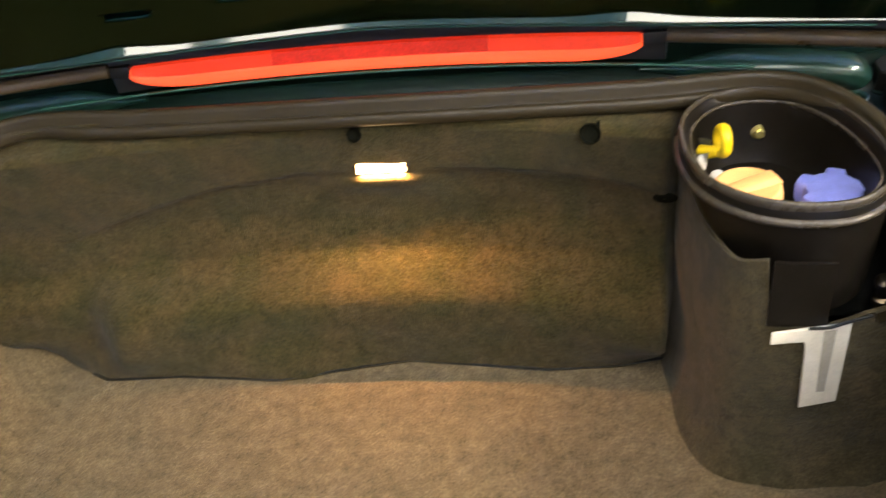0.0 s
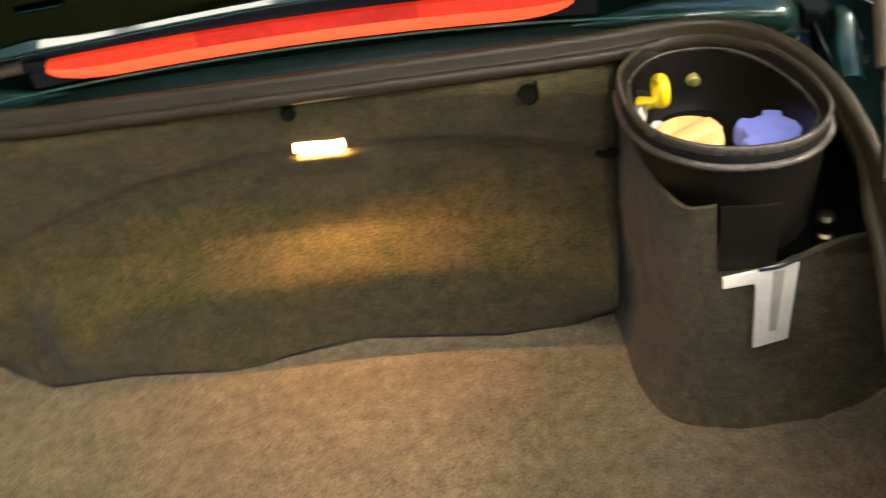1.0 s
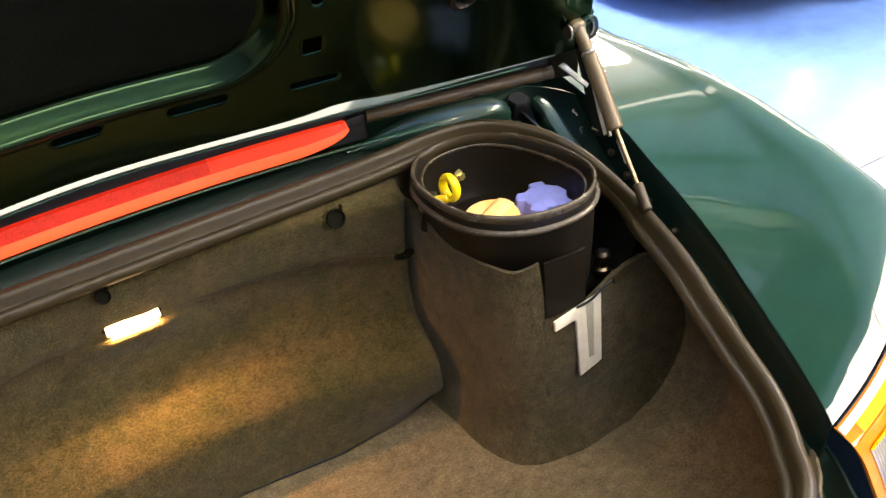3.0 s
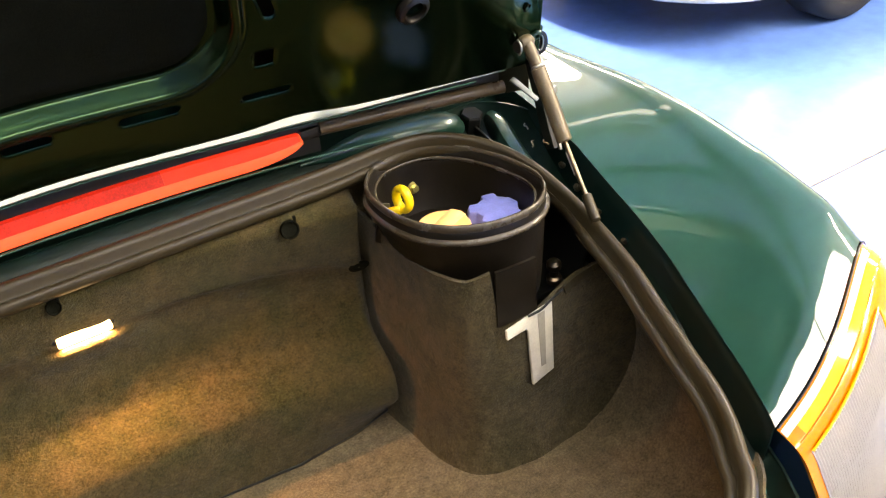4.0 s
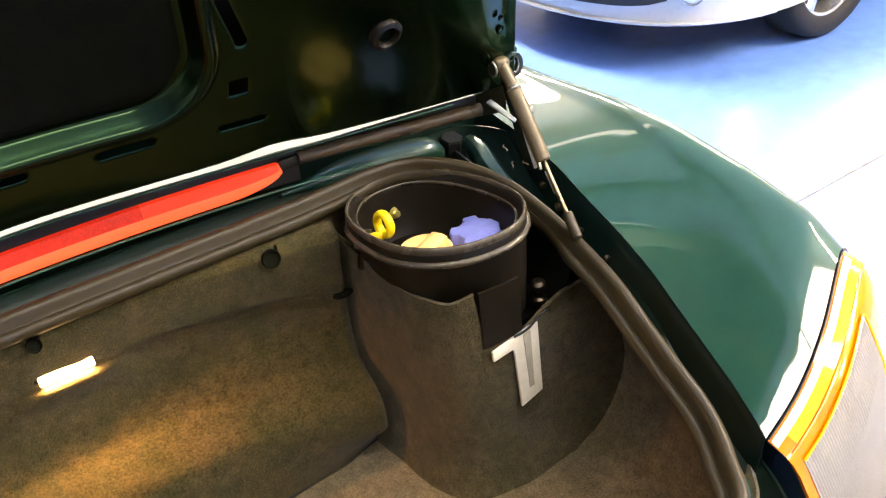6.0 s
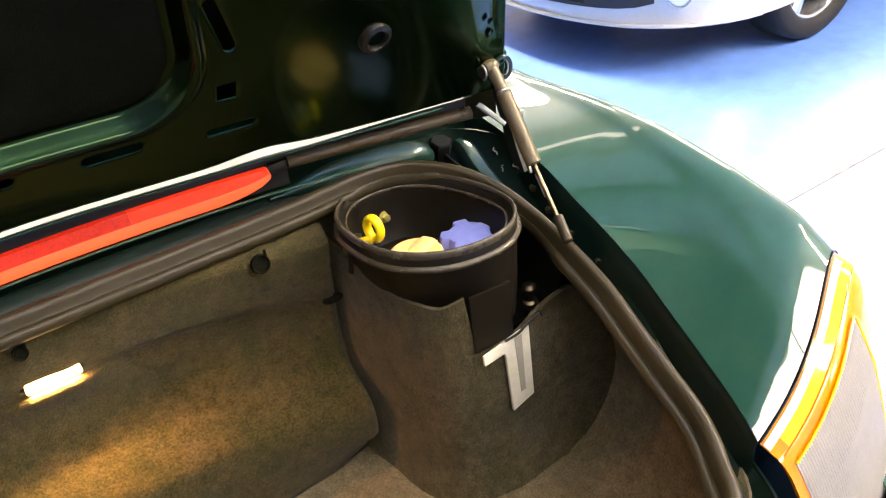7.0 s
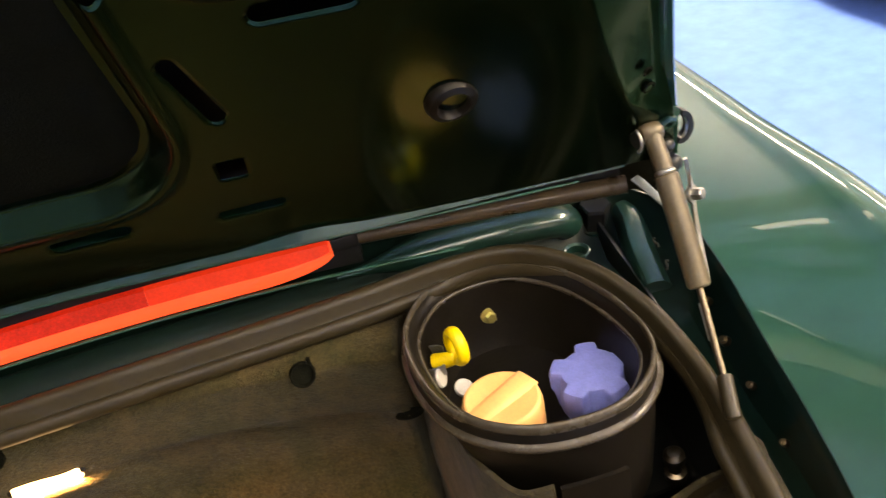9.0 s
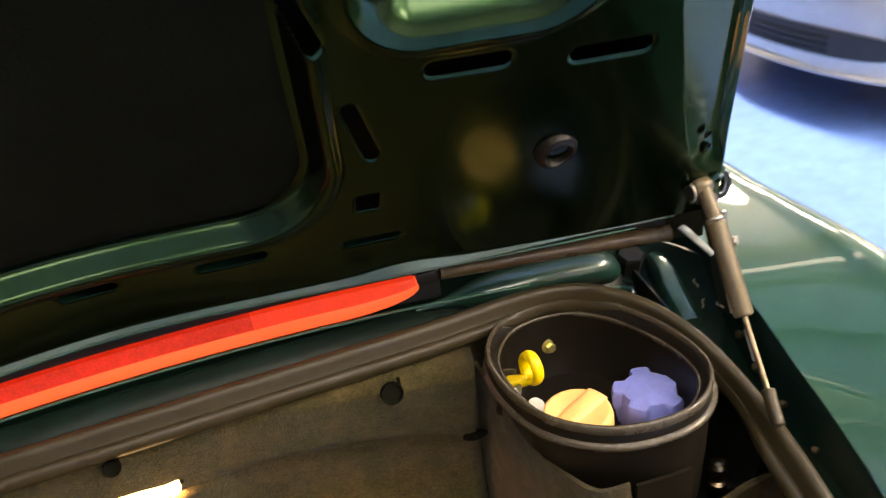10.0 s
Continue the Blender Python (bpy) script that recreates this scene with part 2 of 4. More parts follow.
def sweep(path, profile, up=(0, 0, 1), closed=False, scale=None):
    """Carry a closed profile of (side, up) pairs along a path."""
    path = np.array(path, float)
    if closed:
        path = path[:-1]
        tan = np.roll(path, -1, 0) - np.roll(path, 1, 0)
    else:
        tan = np.gradient(path, axis=0)
    R = []
    for i, (p, t) in enumerate(zip(path, tan)):
        t = t / np.linalg.norm(t)
        side = np.cross(t, up)
        side /= np.linalg.norm(side)
        top = np.cross(side, t)
        k = scale[i] if scale is not None else 1.0
        R.append([p + k * (a * side + b * top) for a, b in profile])
    return rings(R, closed)


def circle(r, n=12, ry=None):
    return [(r * math.cos(2 * math.pi * i / n), (ry or r) * math.sin(2 * math.pi * i / n)) for i in range(n)]


def rod(a, b, r, n=14, r2=None):
    a, b = np.array(a, float), np.array(b, float)
    t = (b - a) / np.linalg.norm(b - a)
    u = np.cross(t, (0.3, 0.1, 1.0))
    u /= np.linalg.norm(u)
    w = np.cross(t, u)
    r2 = r if r2 is None else r2
    bv = min(r, r2) * 0.18
    R = []
    for p, q in ((a, r - bv), (a + t * bv, r), (b - t * bv, r2), (b, r2 - bv)):
        R.append([p + q * (u * math.cos(x) + w * math.sin(x)) for x in np.linspace(0, 2 * math.pi, n, endpoint=False)])
    return rings(R)


def lathe(profile, place, axis=(0, 0, 1), n=28, caps=True):
    """Turn (radius, height) pairs round an axis through place."""
    place, t = np.array(place, float), np.array(axis, float)
    t = t / np.linalg.norm(t)
    u = np.cross(t, (0.31, 0.95, 0.02) if abs(t[1]) < 0.9 else (1, 0, 0))
    u /= np.linalg.norm(u)
    w = np.cross(t, u)
    R = [[place + t * h + max(r, 1e-5) * (u * math.cos(x) + w * math.sin(x)) for x in np.linspace(0, 2 * math.pi, n, endpoint=False)] for r, h in profile]
    return rings(R, caps=caps)


def block(size, place=(0, 0, 0), bevel=0.0, m=None, seg=2):
    bm = bmesh.new()
    bmesh.ops.create_cube(bm, size=1, matrix=Matrix.Diagonal((*size, 1)))
    if bevel:
        bmesh.ops.bevel(bm, geom=bm.edges[:], offset=bevel, segments=seg, affect="EDGES", profile=0.6)
    bmesh.ops.transform(bm, matrix=Matrix.Translation(place) @ (m or Matrix()), verts=bm.verts[:])
    return bm


def plate(outline, thick, m, bevel=0.0):
    """A flat outline of (x, y) pairs raised by thick along its z, placed by m."""
    bm = bmesh.new()
    f = bm.faces.new([bm.verts.new((x, y, 0)) for x, y in outline])
    out = bmesh.ops.extrude_face_region(bm, geom=[f])
    bmesh.ops.translate(bm, vec=(0, 0, thick), verts=[v for v in out["geom"] if isinstance(v, bmesh.types.BMVert)])
    bmesh.ops.recalc_face_normals(bm, faces=bm.faces[:])
    if bevel:
        bmesh.ops.bevel(bm, geom=[e for e in bm.edges if e.calc_face_angle(0) > 0.5], offset=bevel, segments=2, affect="EDGES", profile=0.6)
    bmesh.ops.transform(bm, matrix=m, verts=bm.verts[:])
    return bm


def join(*bms):
    out = bmesh.new()
    for b in bms:
        me = bpy.data.meshes.new("tmp")
        b.to_mesh(me)
        b.free()
        out.from_mesh(me)
        bpy.data.meshes.remove(me)
    return out


def frame_at(place, x_axis, normal):
    """A pose whose z is the normal and whose x is near x_axis."""
    z = Vector(normal).normalized()
    x = Vector(x_axis)
    x = (x - z * x.dot(z)).normalized()
    m = Matrix((x, z.cross(x), z)).transposed().to_4x4()
    m.translation = place
    return m


# ---- the garage ----
RX0, RX1, RY0, RY1, RZ = -5.0, 9.0, -6.0, 8.0, 3.3
structure("floor", block((RX1 - RX0, RY1 - RY0, 0.1), ((RX0 + RX1) / 2, (RY0 + RY1) / 2, -0.05)), FLOOR_BLUE, "glossy light blue painted concrete garage floor", "floor")
structure("floor_joint", block((RX1 - RX0 - 0.4, 0.013, 0.008), ((RX0 + RX1) / 2, 0.47, 0.0)), JOINT, "thin grey joint running across the blue floor", "joint")
for nm, sx, sy, px, py in (("wall_north", RX1 - RX0 + 0.4, 0.2, (RX0 + RX1) / 2, RY1 + 0.1), ("wall_south", RX1 - RX0 + 0.4, 0.2, (RX0 + RX1) / 2, RY0 - 0.1),
                           ("wall_east", 0.2, RY1 - RY0, RX1 + 0.1, (RY0 + RY1) / 2), ("wall_west", 0.2, RY1 - RY0, RX0 - 0.1, (RY0 + RY1) / 2)):
    structure(nm, block((sx, sy, RZ + 0.1), (px, py, RZ / 2)), WALL_PAINT, "plain white painted garage wall", "wall")
structure("ceiling", block((RX1 - RX0 + 0.4, RY1 - RY0 + 0.4, 0.15), ((RX0 + RX1) / 2, (RY0 + RY1) / 2, RZ + 0.075)), CEIL_PAINT, "plain grey painted garage ceiling", "ceiling")


def ceiling_light(x, y, sx, sy, watts, turn=0.0, glow=None):
    t = thing("ceiling_light", "long white ceiling light with a glowing diffuser", "lamp", (x, y, RZ), "garage ceiling lights")
    t.rotation_euler = (0, 0, radians(turn))
    part("housing", block((sx + 0.06, sy + 0.06, 0.06), (0, 0, -0.032), 0.006), WHITE_PLASTIC, t)
    part("diffuser", block((sx, sy, 0.02), (0, 0, -0.072), 0.004), glow or PANEL_GLOW, t)
    area_lamp("ceiling_lamp", pose(x, y, RZ - 0.1, 0, 0, turn), sx, sy, watts, (1.0, 0.89, 0.73))


for nm, sx, sy, px, py in (("ceiling_beam_1", RX1 - RX0, 0.26, (RX0 + RX1) / 2, 1.50), ("ceiling_beam_2", RX1 - RX0, 0.07, (RX0 + RX1) / 2, 0.93), ("ceiling_beam_3", 0.07, 2.2, 0.52, -0.22)):
    structure(nm, block((sx, sy, 0.14), (px, py, RZ - 0.072), 0.008), GRILLE, "dark painted steel ceiling beam", "beam")
for lx, ly, sx, sy, w, turn in ((1.0, -1.45, 4.3, 0.36, 5, -13.9), (0.65, -3.15, 2.5, 0.50, 3, 0), (2.6, 3.2, 0.5, 2.4, 225, 0), (4.0, -2.0, 0.5, 2.6, 330, 0), (3.0, -4.0, 1.2, 0.5, 35, 0), (7.2, 3.6, 0.5, 2.6, 190, 0)):
    ceiling_light(lx, ly, sx, sy, w, turn)
ceiling_light(1.15, 1.16, 0.60, 0.06, 0.25, 4, DIM_GLOW)

# ---- the green roadster with its open luggage space ----
car = thing("roadster", "dark green roadster with its rear lid raised on blue floor", "car")

# rubber seal round the opening: right half from the middle of the front to the middle of the rear
SEAL_R = [(0.0, -0.030, 0.907), (0.15, -0.030, 0.907), (0.30, -0.033, 0.909), (0.40, -0.038, 0.915), (0.465, -0.054, 0.915), (0.511, -0.10, 0.908),
          (0.538, -0.15, 0.892), (0.551, -0.20, 0.871), (0.553, -0.25, 0.854), (0.550, -0.30, 0.839), (0.545, -0.345, 0.824), (0.537, -0.39, 0.805),
          (0.526, -0.445, 0.785), (0.517, -0.495, 0.767), (0.504, -0.530, 0.755), (0.485, -0.560, 0.749), (0.455, -0.60, 0.744), (0.38, -0.64, 0.74),
          (0.20, -0.675, 0.736), (0.0, -0.685, 0.735)]
SEAL = SEAL_R + [(-x, y, z) for x, y, z in SEAL_R[-2:0:-1]]
seal_path = curve_through(SEAL, 260, closed=True)
# (side, up): side points outwards on the right half because the loop runs clockwise seen from above
bead = [(0.0085, -0.004), (0.0090, 0.002), (0.0050, 0.0065), (0.0, 0.0075), (-0.0045, 0.0055), (-0.0065, 0.001), (-0.0070, -0.006), (-0.0095, -0.0095),
        (-0.0120, -0.0070), (-0.0165, -0.0060), (-0.0205, -0.0095), (-0.0215, -0.015), (-0.0185, -0.021), (-0.010, -0.023), (0.005, -0.020)]


def seal_ring(i):
    p, t = seal_path[i], seal_path[(i + 1) % 260] - seal_path[i - 1 if i else 259]
    out = np.cross((0, 0, 1), t / np.linalg.norm(t))
    out /= np.linalg.norm(out)
    up = np.cross(t / np.linalg.norm(t), out)
    near = smoothstep(0.36, 0.43, abs(p[0])) * smoothstep(-0.29, -0.22, p[1])
    return [p + out * (a if a > -0.004 else -0.004 + (a + 0.004) * (1 - 0.62 * near)) + up * b for a, b in bead]


part("weather_seal", rings([seal_ring(i) for i in range(260)], True), RUBBER, car, "brown-black rubber weather seal with two beads round the opening", sharp=60)

# painted gutter outside the seal
GUTTER_R = [(0.0, 0.020, 0.906), (0.15, 0.018, 0.906), (0.30, 0.012, 0.906), (0.42, 0.022, 0.902), (0.53, 0.034, 0.895), (0.60, 0.030, 0.893), (0.632, -0.05, 0.893),
            (0.626, -0.12, 0.860), (0.618, -0.18, 0.832), (0.609, -0.24, 0.809), (0.603, -0.30, 0.790), (0.597, -0.35, 0.770), (0.588, -0.41, 0.736),
            (0.574, -0.48, 0.712), (0.558, -0.54, 0.694), (0.540, -0.585, 0.688), (0.500, -0.635, 0.69), (0.40, -0.68, 0.688), (0.20, -0.715, 0.685), (0.0, -0.725, 0.685)]
gut = curve_through(GUTTER_R + [(-x, y, z) for x, y, z in GUTTER_R[-2:0:-1]], 260, closed=True)


def gutter_row(i):
    a, b = seal_path[i] + np.array((0, 0, -0.014)), gut[i]
    deep = 0.35 * max(0.0, np.linalg.norm(b[:2] - a[:2]) - 0.035)
    return [a + np.array((0, 0, -0.012)), a * 0.97 + b * 0.03, a * 0.72 + b * 0.28 + np.array((0, 0, -0.016 - deep)), a * 0.32 + b * 0.68 + np.array((0, 0, -0.014 - deep)), b, b + np.array((0, 0, 0.004))]


part("gutter", grid_points(np.array([gutter_row(i) for i in range(261)]), 0.003), GUTTER_SHADED, car, "dark green painted rain gutter, darkened for shade", sharp=60)


# right rear fender
def lerp_table(table, y):
    t = np.array(table)
    return [float(np.interp(-y, -t[:, 0], t[:, c])) for c in range(1, t.shape[1])]


# y, x of inner edge, z of inner edge, z of crest
FENDER = [(0.75, 0.66, 0.945, 0.943), (0.3, 0.655, 0.935, 0.936), (0.05, 0.643, 0.915, 0.928), (-0.05, 0.634, 0.905, 0.9305), (-0.1, 0.629, 0.897, 0.931), (-0.15, 0.625, 0.886, 0.928), (-0.22, 0.617, 0.863, 0.9214), (-0.276, 0.614, 0.842, 0.9106), (-0.334, 0.609, 0.817, 0.8989), (-0.411, 0.596, 0.78, 0.8774), (-0.487, 0.577, 0.755, 0.8503), (-0.548, 0.557, 0.735, 0.8281), (-0.6, 0.54, 0.72, 0.811)]


def fender_section(y):
    xi, zi, zc = lerp_table(FENDER, y)
    dz = zc - zi
    return curve_through([(xi, zi), (xi + 0.045, zi + 0.355 * dz), (xi + 0.10, zi + 0.755 * dz), (0.754, zc),
                          (0.792, zc - 0.020), (0.828, zc - 0.070), (0.850, zc - 0.18), (0.860, 0.60), (0.850, 0.40), (0.815, 0.24)], 90)


def fender_end(v):
    """y of the lamp's edge, across the section."""
    near = np.linspace(-0.05, 0.05, 11) + v
    return float(np.mean(np.interp(near, [0, 0.09, 0.15, 0.19, 0.23, 0.30, 0.40, 0.8, 1], [-0.552, -0.546, -0.530, -0.509, -0.484, -0.46, -0.44, -0.44, -0.44])))


def fender_point(u, v):
    y = 0.75 + (fender_end(v) - 0.75) * u
    s = fender_section(y)
    j = v * 90
    i = min(int(j), 89)
    x, z = s[i] + (s[i + 1] - s[i]) * (j - i)
    return np.array((x, y, z))


nu, nv = 56, 90
FP = np.zeros((nu + 1, nv + 1, 3))
for i in range(nu + 1):
    u = 1 - (1 - i / nu) ** 1.7
    for j in range(nv + 1):
        FP[i, j] = fender_point(u, j / nv)
# a flatter facet falls away where the fender meets the lamp
for i in range(nu + 1):
    for j in range(nv + 1):
        d = float(np.interp(j / nv, [0, 0.05, 0.15, 0.30, 0.42], [0.016, 0.027, 0.042, 0.052, 0.056])) - (FP[i, j, 1] - FP[-1, j, 1])
        FP[i, j, 2] -= 0.26 * (0.5 * (d + math.sqrt(d * d + 0.00001)) - 0.0)
fender = part("rear_fender", grid_points(FP, 0.0015), PAINT, car, "glossy dark green painted rear fender", sharp=50)
FK = np.stack([FP[:, 0] + np.array(o) for o in ((0.0005, 0, 0.0), (-0.002, 0, -0.004), (-0.004, 0, -0.020), (-0.012, 0, -0.055), (-0.018, 0, -0.085))], 1)
part("fender_flank", grid_points(FK, 0.002), FLANK_SHADED, car, "green inner flank of the fender, blackened for shade", sharp=60)
FL = FP.copy()
FL[..., 0] *= -1
part("rear_fender", grid_points(FL, 0.0015, flip=True), PAINT, car, "glossy dark green painted rear fender", sharp=50)


# tail lamp below the fender's edge
EDGE = FP[-1, 0:62] + np.array((0, -0.0022, -0.0014))
ne = len(EDGE)


TW = np.linspace(0, 1, 60)
TY = np.interp(TW, [0, 0.10, 0.16, 0.3, 0.5, 0.7, 1], [0, -0.026, -0.038, -0.062, -0.085, -0.098, -0.105])
TZ = np.interp(TW, [0, 0.10, 0.16, 0.3, 0.5, 0.7, 1], [0, -0.011, -0.025, -0.070, -0.145, -0.220, -0.34])


def tail_point(v, w, lift=0.0):
    j = v * (ne - 1)
    i = min(int(j), ne - 2)
    p = EDGE[i] + (EDGE[i + 1] - EDGE[i]) * (j - i)
    q = p + np.array((0.018 * math.sin(min(1, w * 1.3) * 1.5), float(np.interp(w, TW, TY)), float(np.interp(w, TW, TZ))))
    return q + np.array((0.25, -0.75, 0.45)) * lift


def tail_patch(v0, v1, w0, w1, nv_, nw_, lift=0.0, thick=0.006):
    return grid(lambda a, b: tail_point(v0 + (v1 - v0) * a, w0 + (w1 - w0) * b, lift), nv_, nw_, thick, flip=True)


LENS_V = 0.29
for side in (1, -1):
    tl = part("tail_lamp", tail_patch(0, 1, 0, 1, 44, 24), AMBER, car, "wrap-round tail lamp with amber and clear lenses", sharp=60)
    # clear rim whose pale colour also carries the white glare
    part("rim_band", tail_patch(0.0, 0.36, 0.008, 0.040, 30, 4, 0.0022, 0.003), RIM_CLEAR_GLARE, tl, "clear lens band along the edge, paled for glare")
    part("rim_band", tail_patch(0.365, 0.98, 0.018, 0.040, 30, 4, 0.0022, 0.003), AMBER_PALE, tl, "yellow lens band along the edge")
    part("yellow_band", tail_patch(0.03, 0.96, 0.042, 0.085, 40, 4, 0.0020, 0.003), AMBER_PALE, tl, "yellow lens band")
    part("lens_line", sweep([tail_point(a, 0.090, 0.002) for a in np.linspace(0.01, 0.95, 30)], circle(0.0009, 8)), AMBER, tl, "thin orange moulding line")
    part("clear_lens", tail_patch(0.02, LENS_V, 0.140, 0.94, 40, 20, 0.0025, 0.003), CLEAR_BACK, tl, "clear ribbed lens")
    part("lens_frame", sweep([tail_point(a, b, 0.003) for a, b in [(0.02 + (LENS_V - 0.02) * k / 16, 0.138) for k in range(17)] + [(LENS_V + 0.004, 0.15 + 0.78 * k / 10) for k in range(11)]], circle(0.0018, 8)), AMBER_PALE, tl, "yellow edge of the clear lens")
    for k in range(40):
        v = 0.024 + (LENS_V - 0.030) * k / 39
        part("rib", sweep([tail_point(v, w, 0.0032) for w in np.linspace(0.146, 0.93, 12)], [(0.0011, 0.0), (0.0, 0.0018), (-0.0011, 0.0), (0.0, -0.001)], up=(0.25, -0.75, 0.45)), CLEAR, tl, smooth=False)
    if side < 0:
        for o in (tl, *tl.children_recursive):
            o.data = o.data.copy()
            o.data.transform(Matrix.Diagonal((-1, 1, 1, 1)))
            o.data.flip_normals()
    part("lamp_seal", sweep(EDGE * np.array((side, 1, 1)) + np.array((0, -0.001, 0.002)), circle(0.0010, 8)), BLACK, car, "thin black seal between fender and lamp")

# bumper and lower body close the car towards the ground
BUMP = [(0.868, 0.15), (0.862, -0.30), (0.80, -0.56), (0.62, -0.74), (0.30, -0.80), (0, -0.815)]
BUMP = BUMP + [(-x, y) for x, y in BUMP[-2::-1]]
bp = curve_through(BUMP, 60)
BP = np.array([[(x * k, y * k + 0.0, z) for z, k in ((0.62, 0.955), (0.60, 1.015), (0.54, 1.0), (0.40, 1.0), (0.28, 0.975), (0.22, 0.94))] for x, y in bp])
part("bumper", grid_points(BP, 0.004), PAINT, car, "dark green painted rear bumper", sharp=60)
RP = np.array([[(x * k, y * k, z) for z, k in ((0.69, 0.88), (0.66, 0.93), (0.62, 0.95))] for x, y in curve_through([(0.60, -0.62), (0.40, -0.76), (0, -0.80), (-0.40, -0.76), (-0.60, -0.62)], 30)])
part("rear_panel", grid_points(RP, 0.003), PAINT, car, sharp=60)
part("underbody", block((1.44, 1.5, 0.12), (0, 0.02, 0.26), 0.02), BLACK, car)
part("front_deck", block((1.28, 0.66, 0.02), (0, 0.40, 0.915), 0.006), PAINT, car)
# roof hidden by the lid, added to stop light coming from in front
part("soft_top", grid(lambda u, v: ((2 * v - 1) * (0.60 - 0.06 * u), 0.10 + 0.85 * u, 0.925 + (0.34 * math.sin(u * 1.5)) * (1 - abs(2 * v - 1) ** 4)), 24, 28, 0.01), FABRIC, car, "black fabric soft top, closed, unseen and added to block light")


def road_wheel(parent, place, r, rim_r, width, out, spokes=5):
    """A wheel whose axle lies along x; out is the side that shows."""
    x, y, z = place
    w = width / 2
    tyre_prof = [(rim_r, -w * 0.85), (rim_r + 0.02, -w), (r - 0.03, -w), (r - 0.008, -w * 0.82), (r, -w * 0.6), (r, w * 0.6), (r - 0.008, w * 0.82), (r - 0.03, w), (rim_r + 0.02, w), (rim_r, w * 0.85)]
    wh = part("wheel", lathe([(rim_r, -w * 0.8), (rim_r - 0.012, -w * 0.75), (rim_r - 0.02, 0), (rim_r - 0.012, w * 0.75), (rim_r, w * 0.8), (rim_r + 0.004, w * 0.8), (rim_r + 0.004, -w * 0.8), (rim_r, -w * 0.8)], place, (out[0], out[1], 0), 40, caps=False), ALLOY, parent)
    part("tyre", lathe(tyre_prof + tyre_prof[:1], place, (out[0], out[1], 0), 64, caps=False), TYRE, wh, "black rubber tyre", sharp=60)
    ax = np.array((out[0], out[1], 0.0))
    ax /= np.linalg.norm(ax)
    side = np.cross((0, 0, 1), ax)
    part("hub", lathe([(0.001, w * 0.75), (0.03, w * 0.75), (0.045, w * 0.62), (0.07, w * 0.55), (0.07, w * 0.2), (0.001, w * 0.2)], place, ax, 24, caps=False), ALLOY, wh)
    part("brake_disc", lathe([(0.05, -0.01), (rim_r * 0.72, -0.01), (rim_r * 0.72, 0.012), (0.05, 0.012)], place, ax, 32), STEEL, wh)
    for k in range(spokes):
        an = 2 * math.pi * k / spokes + 0.35
        rad = side * math.cos(an) + np.array((0, 0, 1)) * math.sin(an)
        per = np.cross(ax, rad)
        p0, p1 = np.array(place) + rad * 0.045 + ax * w * 0.5, np.array(place) + rad * (rim_r - 0.012) + ax * w * 0.62
        R = []
        for p, hw in ((p0, 0.030), (p0 * 0.5 + p1 * 0.5, 0.022), (p1, 0.034)):
            R.append([p - per * hw - ax * 0.03, p - per * hw + ax * 0.006, p - per * hw * 0.5 + ax * 0.016, p + per * hw * 0.5 + ax * 0.016, p + per * hw + ax * 0.006, p + per * hw - ax * 0.03])
        part("spoke", rings(R), ALLOY, wh)
    return wh


road_wheel(car, (0.74, 0.42, 0.315), 0.315, 0.22, 0.23, (1, 0))
road_wheel(car, (-0.74, 0.42, 0.315), 0.315, 0.22, 0.23, (-1, 0))

# ---- luggage space: carpets ----
FLOOR_Z = 0.53


def crease_z(x):
    return float(np.interp(x, [-0.62, -0.5, -0.42, -0.33, -0.24, -0.1, 0.2, 0.27, 0.32, 0.36], [0.66, 0.70, 0.745, 0.772, 0.795, 0.812, 0.806, 0.797, 0.782, 0.76]))


def seam_y(x):
    return float(np.interp(x, [-0.64, -0.554, -0.443, -0.341, -0.25, -0.188, -0.095, -0.009, 0.085, 0.182, 0.27, 0.35, 0.42], [-0.03, -0.058, -0.108, -0.103, -0.108, -0.112, -0.092, -0.076, -0.087, -0.098, -0.090, -0.075, -0.06]))


